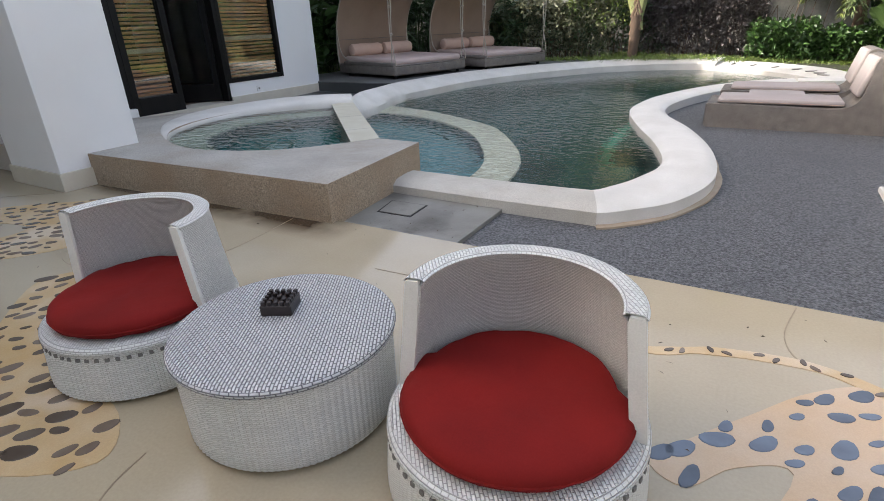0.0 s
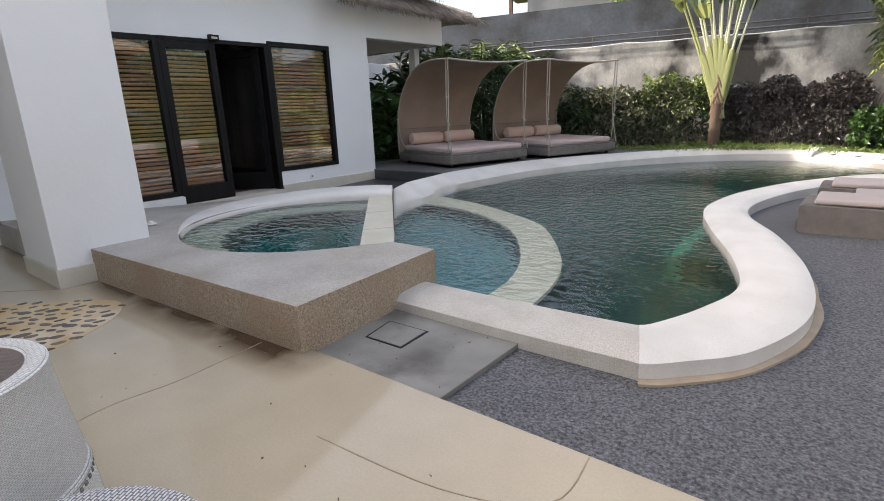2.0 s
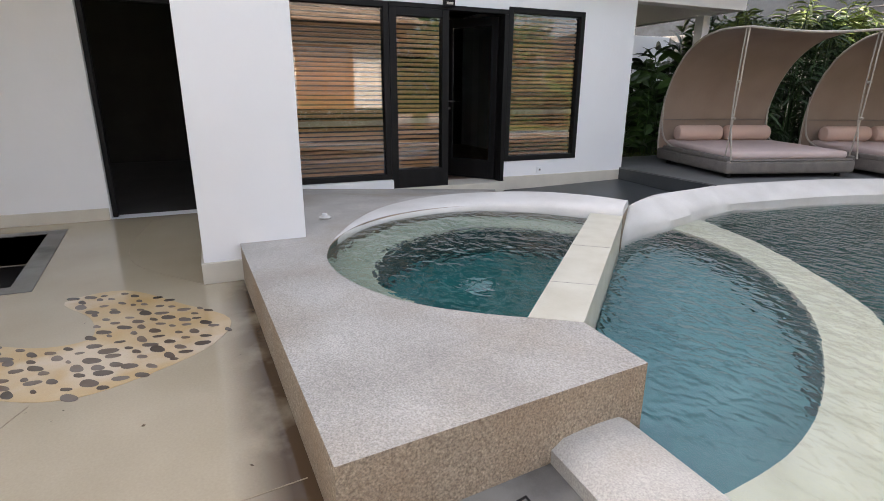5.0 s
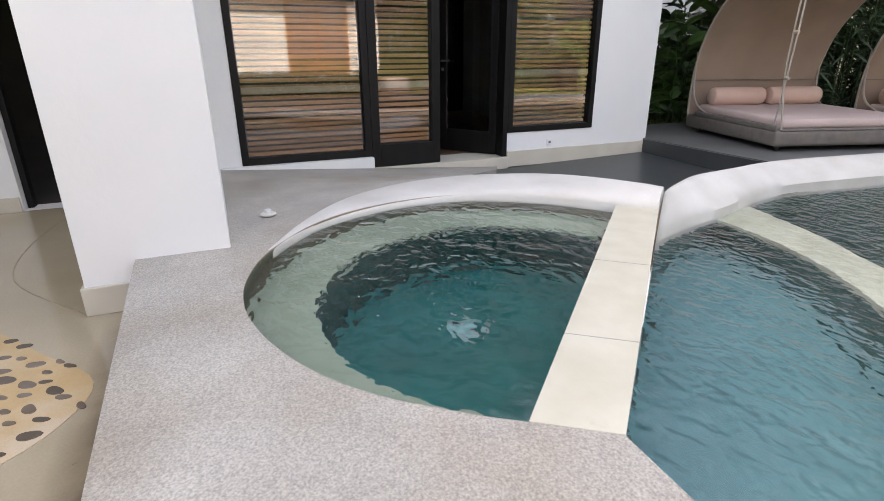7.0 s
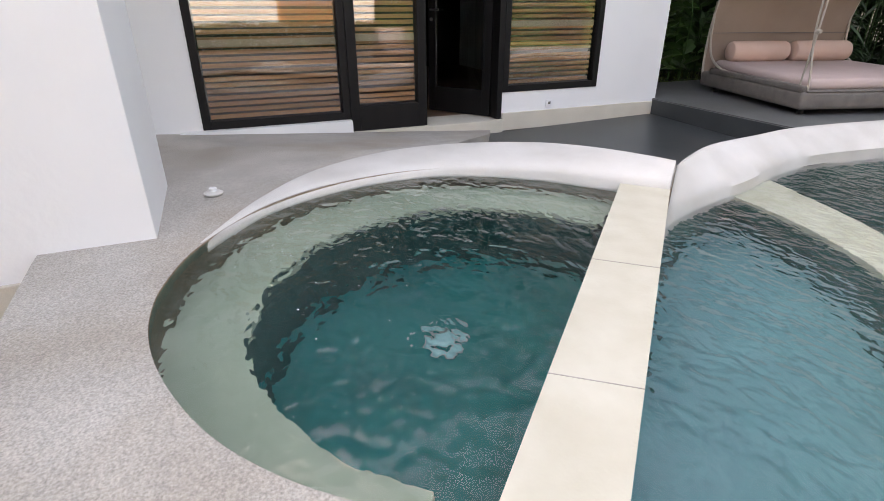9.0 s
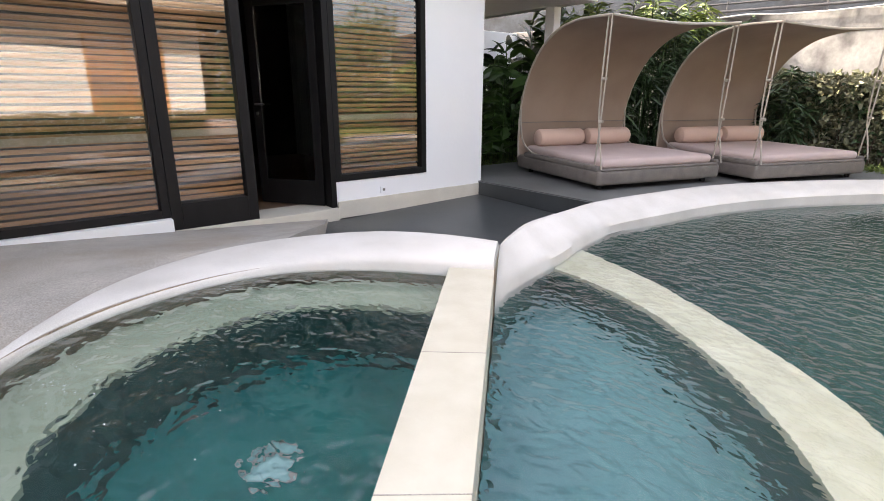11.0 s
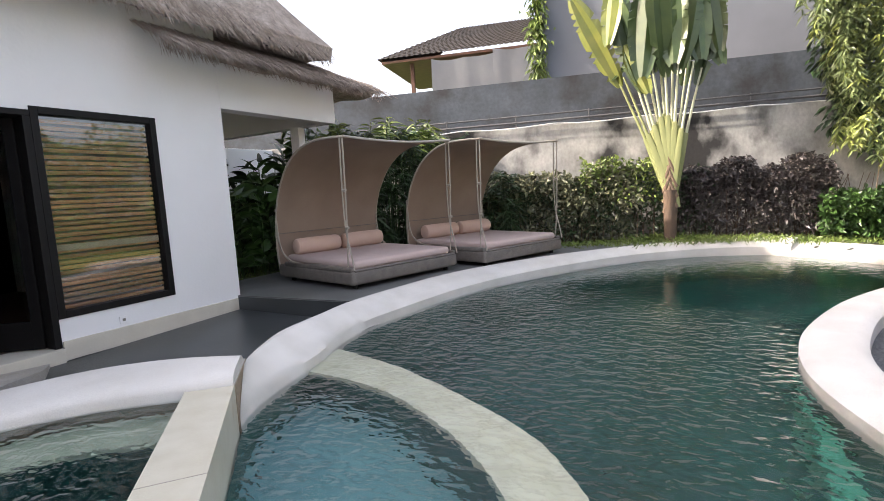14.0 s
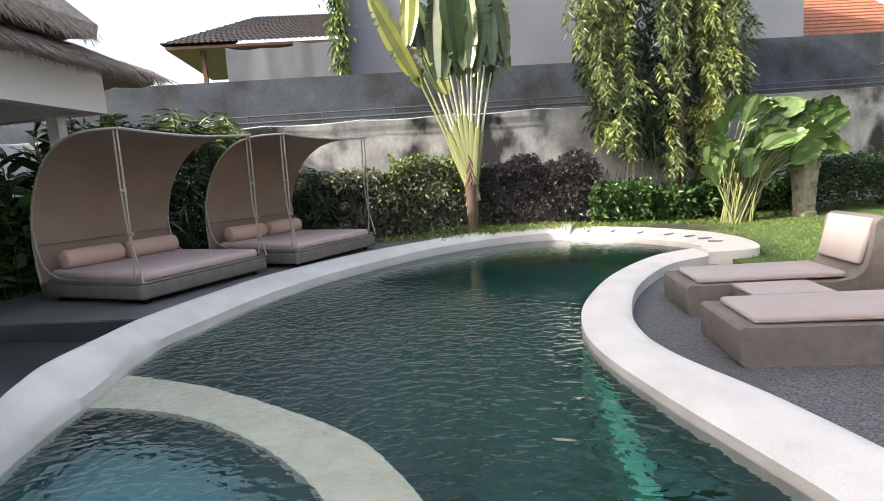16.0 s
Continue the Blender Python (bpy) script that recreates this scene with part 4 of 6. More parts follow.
def day_bed(m):
    bed = empty("day_bed", m, "canopied rattan day bed with a pink mattress", "day bed", "day beds on the deck")
    # hollow woven base: rounded ring of sections
    part("base", box_bm(0, BW, 0, BD, 0.06, 0.25, 0.045, None, 4), M_RATTAN_GREY, bed, smooth=True)
    for x0, x1, y0, y1 in ((0, 0.07, 0.03, BD - 0.2), (BW - 0.07, BW, 0.03, BD - 0.2), (0.05, BW - 0.05, 0, 0.06)):
        part("side_rail", box_bm(x0, x1, y0, y1, 0.23, 0.30 if x1 - x0 < 1 else 0.265, 0.02, None, 3), M_RATTAN_GREY, bed, smooth=True)
    for x in (0.14, BW - 0.14):
        for y in (0.14, BD - 0.2):
            part("leg", tube_bm([(x, y, 0), (x, y, 0.08)], 0.035, 10), M_BLACK, bed)
    mt = box_bm(0.09, BW - 0.09, 0.07, BD - 0.12, 0.25, 0.365, 0.045, None, 4)
    for v in mt.verts:
        v.co.z += 0.03 * v.co.y / BD
    mattress = part("mattress", mt, M_MATTRESS, bed, "dusty pink mattress", True)
    part("piping", tube_bm([(0.10, 0.085, 0.29), (BW - 0.10, 0.085, 0.29)], 0.006, 6), M_BLACK, mattress)
    prof = bed_profile()
    secs = []
    for k in range(13):
        u = k / 12
        ring = []
        for y, z in prof:
            f = min(1.0, max(0.0, (z - 1.5) / 0.5)) * (1 - y / BD)
            ring.append((0.03 + (BW - 0.06) * u, y + 0.03 * math.sin(math.pi * u) * (1 if z < 1.4 else 0.2), z - 0.05 * f * math.sin(math.pi * u)))
        ring += [(x, y - 0.012, z - 0.014) for x, y, z in ring[::-1]]
        secs.append(ring)
    canopy = part("canopy", sweep_bm(secs), M_CANOPY, bed, "brown cloth canopy curving over from the back", True)
    # seam across the back and edge tubes
    part("seam", tube_bm([(0.04 + (BW - 0.08) * u / 12, BD - 0.035 + 0.03 * math.sin(math.pi * u / 12), 0.72) for u in range(13)], 0.005, 6), M_RATTAN_GREY, canopy)
    for x in (0.025, BW - 0.025):
        part("edge_tube", tube_bm([(x, y, z) for y, z in prof], 0.016, 8), M_TUBE, bed, smooth=True)
    part("front_tube", tube_bm([(0.025 + (BW - 0.05) * u / 12, 0.0, 1.975 - 0.05 * math.sin(math.pi * u / 12)) for u in range(13)], 0.016, 8), M_TUBE, bed, smooth=True)
    for x in (0.03, BW - 0.03):
        part("post", tube_bm([(x, 0.02, 1.97), (x, 0.04, 1.3), (x, 0.07, 0.75), (x, 0.12, 0.28)], 0.010, 8), M_TUBE, bed, smooth=True)
        part("post", tube_bm(spline([(x, 0.08, 1.97), (x, 0.11, 1.3), (x, 0.10, 0.8), (x, 0.03, 0.5), (x, -0.02, 0.26)], 5), 0.010, 8), M_TUBE, bed, smooth=True)
        for z in (0.82, 1.3):
            part("clip", tube_bm([(x, 0.03, z), (x, 0.09, z)], 0.018, 8), M_TUBE, bed)
        # the arm sweeping from the back down to the side rail
        part("arm_tube", tube_bm(spline([(x, BD - 0.02, 1.1), (x, BD - 0.03, 0.7), (x, BD - 0.12, 0.45), (x, BD - 0.35, 0.32), (x, BD - 0.6, 0.29)], 5), 0.014, 8), M_TUBE, bed, smooth=True)
    for x in (0.16, BW / 2 + 0.03):
        L = BW / 2 - 0.2
        b = lathe_bm([(0.001, 0.0), (0.08, 0.004), (0.112, 0.02), (0.124, 0.05), (0.127, L / 2), (0.124, L - 0.05), (0.112, L - 0.02), (0.08, L - 0.004), (0.001, L)], 24)
        b.transform(pose(x, BD - 0.28, 0.51, 0, 90, 0))
        part("bolster", b, M_BOLSTER, bed, "peach fabric bolster", True)
    return bed


day_bed(pose(-5.98, 9.20, DECK_Z, 0, 0, 73))
day_bed(pose(-5.02, 11.28, DECK_Z, 0, 0, 69))

# ---- sun loungers ----
def lounger(m):
    lo = empty("sun_lounger", m, "grey-brown rattan sun lounger with a pink cushion", "sun lounger", "loungers by the pool")
    prof = [(p[0], p[1]) for p in [(0.03, 0), (0.0, 0.03), (0.0, 0.262), (0.018, 0.28)] + spline([(0.05, 0.28), (0.5, 0.274), (0.9, 0.268), (1.28, 0.262), (1.47, 0.33), (1.54, 0.55), (1.57, 0.78), (1.72, 0.79), (1.9, 0.6), (2.02, 0.25), (2.05, 0.0)], 4)]
    W = 0.76
    secs = []
    for y, ins in ((0, 0.012), (0.012, 0), (W - 0.012, 0), (W, 0.012)):
        cxm, czm = 1.0, 0.25
        secs.append([(x + (cxm - x) * ins * 0.5, y, z + (czm - z) * ins if z > 0.001 else 0) for x, z in prof])
    part("shell", sweep_bm(secs), M_RATTAN_GREY, lo, smooth=True)
    b = box_bm(0.12, 1.38, 0.07, W - 0.07, 0.278, 0.335, 0.026, None, 4)
    pad = part("seat_pad", b, M_PAD, lo, "dusty pink seat pad", True)
    part("piping", tube_bm([(0.13, 0.075, 0.30), (1.37, 0.075, 0.295)], 0.005, 6), M_BOLSTER, pad)
    b = box_bm(-0.22, 0.20, 0.07, W - 0.07, -0.03, 0.035, 0.026, None, 4)
    b.transform(pose(1.53, 0, 0.60, 0, -76, 0))
    part("back_pad", b, M_PAD, lo, "dusty pink back pad", True)
    return lo


lounger(pose(-0.34, 7.62, -0.06))
lounger(pose(-0.27, 8.93, -0.06))
st = empty("side_table", pose(0.10, 8.43, -0.06), "low rattan side table with a pinkish top", "side table", "loungers by the pool")
part("body", box_bm(0, 0.60, 0, 0.44, 0, 0.28, 0.012, None, 3), M_RATTAN_GREY, st)
part("tabletop", box_bm(-0.01, 0.61, -0.01, 0.45, 0.28, 0.305, 0.006), M_PAD, st, "dull pink flat top")

# ---- yard fittings ----
cover = empty("access_cover", pose(0, 0, -0.03), "grey cement access cover with a broken corner", "drain cover")
part("lid", slab_bm([(-2.10, 3.31), (-1.835, 3.315), (-1.855, 3.56), (-2.15, 3.555)], 0.006, -0.02), M_SLAB, cover)
part("joint", slab_bm([(-2.116, 3.298), (-1.822, 3.302), (-1.84, 3.574), (-2.167, 3.568)], 0.002, -0.02), M_BLACK, cover, "dark joint round the lid")
stone = empty("spa_control", pose(-5.45, 3.53, 0.285), "small pale air-control knob on the spa block", "spa control")
part("base", lathe_bm([(0.001, 0), (0.05, 0), (0.055, 0.01), (0.04, 0.02), (0.001, 0.022)], 20), M_COPING, stone, smooth=True)
part("knob", lathe_bm([(0.001, 0.02), (0.022, 0.02), (0.022, 0.04), (0.001, 0.044)], 14), M_PLASTER, stone, smooth=True)
lamp = empty("spa_light", pose(-4.33, 4.50, -0.72), "round white underwater light on the spa floor", "pool light")
M_LENS = mat("white_lens", (0.35, 0.62, 0.62), (0.30, 0.55, 0.56), 20, 0.4)
part("lens", lathe_bm([(0.001, 0.03), (0.07, 0.028), (0.09, 0.012), (0.10, 0.002), (0.10, 0.0)], 28), M_LENS, lamp, smooth=True)
part("ring", lathe_bm([(0.10, 0.0), (0.112, 0.0), (0.112, 0.014), (0.10, 0.014)], 28), M_METAL, lamp)
# joints of the spillway slabs
for f in (0.22, 0.55):
    a = Vector((-2.909, 4.028, 0)).lerp(Vector((-4.715, 5.863, 0)), f)
    b = Vector((-2.75, 4.25, 0)).lerp(Vector((-4.51, 6.065, 0)), f)
    d = (Vector((-4.715, 5.863, 0)) - Vector((-2.909, 4.028, 0))).normalized() * 0.002
    q = [a - d, b - d, b + d, a + d]
    structure("trim", slab_bm([(p.x, p.y) for p in q], SPA_TOP + 0.0045, SPA_TOP), M_BLOCK, "thin joint in the spillway stone", "joint")

# ---- leaves ----
class Leaves:
    """Collects small leaf blades into one mesh."""
    def __init__(self, seed):
        self.v, self.f, self.rnd = [], [], random.Random(seed)

    def blade(self, base, d, length, width, fold=0.3, droop=0.2, seg=1, side=None):
        """A pointed blade from base along d, folded along its rib and drooping towards the tip."""
        d = Vector(d).normalized()
        s = side or d.cross(Vector((self.rnd.uniform(-1, 1), self.rnd.uniform(-1, 1), self.rnd.uniform(0.2, 1))))
        if s.length < 1e-4:
            s = d.cross(Vector((1, 0.3, 0)))
        s = s.normalized()
        up = s.cross(d).normalized()
        n0 = len(self.v)
        p = Vector(base)
        mids = seg + 1
        self.v.append(tuple(p))
        for k in range(1, mids + 1):
            f = k / (mids + 0.0)
            q = p + d * (length * f) + Vector((0, 0, -droop * length * f * f))
            if k == mids:
                self.v.append(tuple(q))
            else:
                w = width / 2 * math.sin(math.pi * min(1, 0.12 + 0.88 * f) ** 0.85)
                self.v += [tuple(q - s * w + up * fold * w), tuple(q), tuple(q + s * w + up * fold * w)]
        a = n0 + 1
        self.f += [(n0, a + 1, a), (n0, a + 2, a + 1)]
        for k in range(mids - 2):
            b = a + 3
            self.f += [(a, a + 1, b + 1, b), (a + 1, a + 2, b + 2, b + 1)]
            a = b
        tip = len(self.v) - 1
        self.f += [(a, a + 1, tip), (a + 1, a + 2, tip)]

    def make(self, name, material, parent=None, label=""):
        me = bpy.data.meshes.new(name)
        me.from_pydata(self.v, [], self.f)
        me.materials.append(material)
        ob = new(name, me)
        if parent:
            ob.parent = parent
        if label:
            ob["label"] = label
        return ob


M_LEAF_GREEN = leaf_material("mid_green_leaf", (0.06, 0.12, 0.025), (0.035, 0.075, 0.018))
M_LEAF_LIGHT = leaf_material("yellow_green_leaf", (0.17, 0.22, 0.045), (0.10, 0.15, 0.03))
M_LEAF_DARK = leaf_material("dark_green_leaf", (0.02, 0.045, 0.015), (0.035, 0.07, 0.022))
M_LEAF_PURPLE = leaf_material("dark_purple_leaf", (0.055, 0.043, 0.043), (0.085, 0.072, 0.062))
M_LEAF_GREY = leaf_material("pale_shrub_leaf", (0.22, 0.215, 0.13), (0.10, 0.11, 0.055))
M_LEAF_BIG = leaf_material("large_bright_leaf", (0.21, 0.30, 0.11), (0.13, 0.22, 0.06), 0.32)
M_TRUNK = mat("brown_bark", (0.13, 0.085, 0.055), (0.08, 0.055, 0.04), 12, 0.9, 0.8, 60, stretch=(1, 1, 0.3))
M_PETIOLE = mat("yellow_green_stalk", (0.27, 0.28, 0.12), (0.20, 0.22, 0.085), 8, 0.45, stretch=(1, 1, 0.2))
M_PALE_STALK = mat("pale_stalk", (0.50, 0.50, 0.36), (0.36, 0.38, 0.24), 8, 0.45, stretch=(1, 1, 0.2))

LW = pose(-2.6, 16.0, 0, 0, 0, BACK)   # frame of the boundary wall: x along it, y away


def unit(r):
    while True:
        v = Vector((r.uniform(-1, 1), r.uniform(-1, 1), r.uniform(-1, 1)))
        if 0.05 < v.length < 1:
            return v.normalized()


def hedge(name, x0, x1, y0, y1, z0, top, n, size, material, label, seed, parent_m=LW, aspect=0.5, rag=1.0):
    """A clipped but ragged hedge: leaves thick near the surface, stems inside."""
    L = Leaves(seed)
    r = L.rnd
    for _ in range(n):
        x = r.uniform(x0, x1)
        h = top + 0.26 * rag * noise.noise(Vector((x * 1.7, seed, 0))) + 0.16 * rag * noise.noise(Vector((x * 5, seed, 2)))
        f = r.random() ** 0.55
        z = z0 + (h - z0) * f
        bulge = 0.12 * noise.noise(Vector((x * 2.3, z * 2.3, seed)))
        # more leaves on the side towards the pool
        y = y0 + bulge + (y1 - y0) * r.random() ** 2.2
        if f > 0.9:
            y = y0 + bulge + (y1 - y0) * r.random()
        p = parent_m @ Vector((x, y, z))
        d = unit(r) + Vector((0, -0.5, 0.35))
        s = size * r.uniform(0.6, 1.3)
        L.blade(p, d, s, s * aspect, 0.35, 0.25)
    ob = L.make(name, material)
    tagged(ob, label, "hedge", kind="stuff")
    return ob


def stems(name, x0, x1, y, z0, z1, n, seed, label, parent_m=LW):
    bm = bmesh.new()
    r = random.Random(seed)
    for _ in range(n):
        x, yy = r.uniform(x0, x1), y + r.uniform(-0.15, 0.15)
        pts = [parent_m @ Vector((x + r.uniform(-0.05, 0.05) * k, yy + r.uniform(-0.05, 0.05), z0 + (z1 - z0) * k / 3)) for k in range(4)]
        tube_bm(pts, 0.012, 5, bm, taper=0.005)
    return tagged(part(name, bm, M_TRUNK), label, "stems", kind="stuff")


hedge("shrub_hedge", -4.3, -0.9, -0.98, -0.35, 0.19, 1.66, 8000, 0.13, M_LEAF_GREY, "pale grey-green mixed shrub hedge along the wall", 11)
hedge("shrub_hedge", -4.6, 0.4, -0.95, -0.4, 0.19, 1.5, 6000, 0.11, M_LEAF_DARK, "dark green shrub growth within the hedge", 12)
hedge("shrub_hedge", -2.0, -0.2, -1.0, -0.5, 0.9, 1.85, 1500, 0.10, M_LEAF_LIGHT, "bright yellow-green shoots above the hedge", 13)
hedge("purple_hedge", -0.3, 2.5, -0.98, -0.35, 0.19, 1.60, 12000, 0.10, M_LEAF_PURPLE, "dense dark purple-leaved hedge along the wall", 14)
hedge("shrub_hedge", 2.2, 3.6, -1.2, -0.4, 0.05, 0.95, 2600, 0.13, M_LEAF_GREEN, "low green shrubs beside the creeper", 15, rag=2.0)
hedge("shrub_hedge", 3.2, 7.0, -1.3, -0.3, 0.0, 0.8, 4200, 0.16, M_LEAF_GREEN, "low green undergrowth below the large leaves", 16, rag=2.4)
hedge("shrub_hedge", 6.9, 11.0, -1.6, -0.3, 0.0, 1.15, 7000, 0.11, M_LEAF_DARK, "dark green shrubs in the lawn corner", 17)
stems("shrub_stems", -4.2, 3.2, -0.8, 0.15, 1.3, 120, 18, "thin brown stems inside the hedge")
# ragged ground cover at the foot of the hedge
L = Leaves(21)
for _ in range(5200):
    x = L.rnd.uniform(-4.2, 7.0)
    p = LW @ Vector((x, -1.25 + L.rnd.gauss(0, 0.28), 0.0))
    p.z = bed_z(p.x)
    L.blade(p, (L.rnd.uniform(-1, 1), L.rnd.uniform(-1, 1), 1.2), L.rnd.uniform(0.1, 0.28), 0.022, 0.4, 0.4, 1)
for _ in range(700):
    p = Vector((-2.74 + L.rnd.gauss(0, 0.45), 14.8 + L.rnd.gauss(0, 0.08), 0.18))
    L.blade(p, (L.rnd.uniform(-1, 1), L.rnd.uniform(-1, 1), 1.3), L.rnd.uniform(0.12, 0.42), 0.026, 0.4, 0.4, 1)
tagged(L.make("grass_tufts", M_LEAF_LIGHT), "ragged yellow-green grass at the hedge foot", "grass", kind="stuff")
# lawn blades in the sunny corner and beside the house
L = Leaves(22)
for _ in range(16000):
    if L.rnd.random() < 0.75:
        p = (L.rnd.uniform(1.2, 6.5), L.rnd.uniform(10.4, 15.5), 0.0)
    else:
        p = (L.rnd.uniform(-11, -8.6), L.rnd.uniform(8.85, 12.0), 0.19)
    L.blade(p, (L.rnd.uniform(-1, 1), L.rnd.uniform(-1, 1), 1.1), L.rnd.uniform(0.04, 0.09), 0.012, 0.3, 0.3)
tagged(L.make("lawn_grass", M_LEAF_LIGHT), "short bright green lawn grass", "grass", kind="stuff")


# ---- traveller's palm ----
def paddle_leaf(bm, base, d, side, length, width, droop, seed, splits=7, fold=0.28, wave=0.0):
    """A long paddle leaf with a raised rib and torn edges."""
    r = random.Random(seed)
    d, side = Vector(d).normalized(), Vector(side).normalized()
    up = side.cross(d).normalized()
    N = 14
    rib = [Vector(base) + d * (length * k / N) + Vector((0, 0, -droop * length * (k / N) ** 2)) for k in range(N + 1)]
    w = [width / 2 * (math.sin(math.pi * (0.06 + 0.90 * k / N)) ** 0.6) for k in range(N + 1)]
    for sgn in (-1, 1):
        tears = {r.randrange(2, N - 1) for _ in range(splits)}
        prev = None
        for k in range(N + 1):
            sag = 0.16 * w[k] + (0.10 * r.random() * w[k] if k in tears else 0)
            a = bm.verts.new(rib[k])
            b = bm.verts.new(rib[k] + side * sgn * w[k] * 0.55 + up * w[k] * fold)
            c = bm.verts.new(rib[k] + side * sgn * w[k] * r.uniform(0.94, 1.04) + up * (w[k] * (fold + 0.02) - sag + wave * math.sin(k * 1.3 + seed + sgn)) + d * 0.03 * length)
            if prev and k not in tears:
                bm.faces.new((prev[0], a, b, prev[1]))
                bm.faces.new((prev[1], b, c, prev[2]))
            elif prev:
                bm.faces.new((prev[0], a, b, prev[1]))
                c2 = bm.verts.new(prev[2].co.lerp(c.co, 0.6) + Vector((0, 0, -0.04 * length * r.random())))
                bm.faces.new((prev[1], b, c2, prev[2]))
            prev = (a, b, c)
    return bm


palm = empty("travellers_palm", pose(-2.71, 14.76, 0.18) @ Matrix.Scale(1.07, 4), "travellers palm with a flat fan of long stalks", "palm tree")
part("trunk", tube_bm([(0.04, 0, -0.05), (0.05, 0, 0.3), (0.06, 0, 0.6), (0.06, 0, 0.95)], 0.105, 14, taper=0.12), M_TRUNK, palm, "short brown fibrous trunk", True)
r = random.Random(4)
M_PALM_LEAF = leaf_material("palm_leaf", (0.085, 0.12, 0.035), (0.045, 0.075, 0.025), 0.4)
M_PALM_YELLOW = leaf_material("yellowing_palm_leaf", (0.24, 0.25, 0.055), (0.14, 0.18, 0.04), 0.4)
M_FIBRE = mat("dry_sheath_fibre", (0.20, 0.13, 0.085), (0.10, 0.07, 0.05), 14, 0.9, 0.6, 50, stretch=(1, 1, 0.2))
for i in range(8):
    # dry bracts crossing at the foot of the fan
    sg = (-1) ** i
    z = 0.55 + 0.09 * i
    part("bract", tube_bm([(0.06 - 0.10 * sg, -0.03, z), (0.06 - 0.02 * sg, -0.07, z + 0.22), (0.06 + 0.07 * sg, -0.05, z + 0.5)], 0.045, 7, taper=0.015), M_FIBRE, palm, smooth=True)
for i in range(13):
    f = i / 12
    ang = radians(-21 + 33 * f)
    d = Vector((math.sin(ang), 0.05 * (-1) ** i, math.cos(ang)))
    base = Vector((0.02 + 0.09 * f, 0.025 * (-1) ** i, 0.95 + 0.35 * (1 - abs(2 * f - 1))))
    ln = (2.35 if i in (0, 2) else 1.95 + r.uniform(-0.15, 0.15) + 0.15 * f)
    pts = [base + d * ln * k / 5 + Vector((0.07 * (f - 0.6) * (k / 5) ** 2, 0, 0)) for k in range(6)]
    part("stalk", tube_bm(pts, 0.036, 8, taper=0.016), M_PALE_STALK if i > 1 else M_PETIOLE, palm, smooth=True)
    secs = []
    for k, (w, h) in enumerate(((0.09, 0.06), (0.085, 0.05), (0.07, 0.04), (0.045, 0.03))):
        c = base + d * (-0.35 + 0.45 * k)
        ax = Vector((math.cos(ang), 0, -math.sin(ang)))
        secs.append([c + ax * w * math.cos(q) + Vector((0, h, 0)) * math.sin(q) for q in [math.pi * j / 4 for j in range(8)]])
    part("sheath", sweep_bm(secs), M_PETIOLE, palm, smooth=True)
    if i in (1, 4, 6, 8, 11):
        continue
    bm = bmesh.new()
    lean = d + Vector((r.uniform(-0.08, 0.08), r.uniform(-0.25, 0.25), 0))
    paddle_leaf(bm, pts[-1] - d * 0.3, lean, Vector((math.cos(ang), r.uniform(-0.7, 0.7), -math.sin(ang))), r.uniform(1.9, 2.3), r.uniform(0.45, 0.6), r.uniform(0.0, 0.2), 30 + i, 9)
    part("leaf", bm, M_PALM_YELLOW if i < 3 else M_PALM_LEAF, palm)
# big torn blades that hang in front of and beside the fan
for i, (x, y, z, dx, dz, ln, wd, yl) in enumerate(((-0.62, -0.1, 3.55, 0.42, -1.0, 0.95, 0.34, 1), (-0.75, -0.12, 4.9, -0.12, -1.0, 1.3, 0.4, 1), (-0.12, -0.22, 5.0, -0.10, -1.0, 2.05, 0.62, 0),
                                                  (0.10, -0.18, 4.7, 0.04, -1.0, 1.6, 0.55, 0), (0.40, 0.1, 4.9, 0.10, -1.0, 1.75, 0.5, 0), (0.62, 0.2, 4.6, 0.16, -1.0, 1.35, 0.45, 0),
                                                  (0.50, 0.3, 4.2, 0.30, -0.9, 1.2, 0.4, 0), (-0.45, 0.1, 3.4, -0.9, -0.75, 0.6, 0.22, 0))):
    bm = bmesh.new()
    paddle_leaf(bm, (x, y, z), (dx, -0.08, dz), (0.95, 0.22 * (-1) ** i, 0.12), ln, wd, 0.03, 60 + i, 11)
    part("leaf", bm, M_PALM_YELLOW if yl else M_PALM_LEAF, palm, "hanging torn leaf")

# ---- broad-leaved clump in the lawn corner ----
clump = empty("broad_leaved_plant", LW @ pose(4.95, -1.9, 0), "tall leaning clump of broad pale green leaves", "plant")
r = random.Random(9)
for i in range(66):
    u = r.random()
    top = Vector((-0.45 + 2.0 * u, r.uniform(-0.5, 0.4), r.uniform(0.6 + 0.7 * u, 2.1)))
    root = Vector((r.uniform(-0.2, 0.25), r.uniform(-0.2, 0.2), 0))
    pts = spline([root, root.lerp(top, 0.55) + Vector((-0.05, 0, 0.22)), top], 4)
    part("stalk", tube_bm(pts, 0.018, 6, taper=0.010), M_PETIOLE, clump)
    bm = bmesh.new()
    dd = Vector((r.uniform(-0.55, 0.35) + 1.0 * u, r.uniform(-0.5, 0.2), r.uniform(0.6, 1.0) - 0.55 * u))
    sd = Vector((-dd.z, r.uniform(-0.6, 0.9), dd.x))
    paddle_leaf(bm, top, dd, sd, r.uniform(0.5, 1.05), r.uniform(0.34, 0.56), r.uniform(0.1, 0.5), 100 + i, 1, r.uniform(0.04, 0.2), 0.018)
    part("leaf", bm, M_LEAF_BIG, clump)

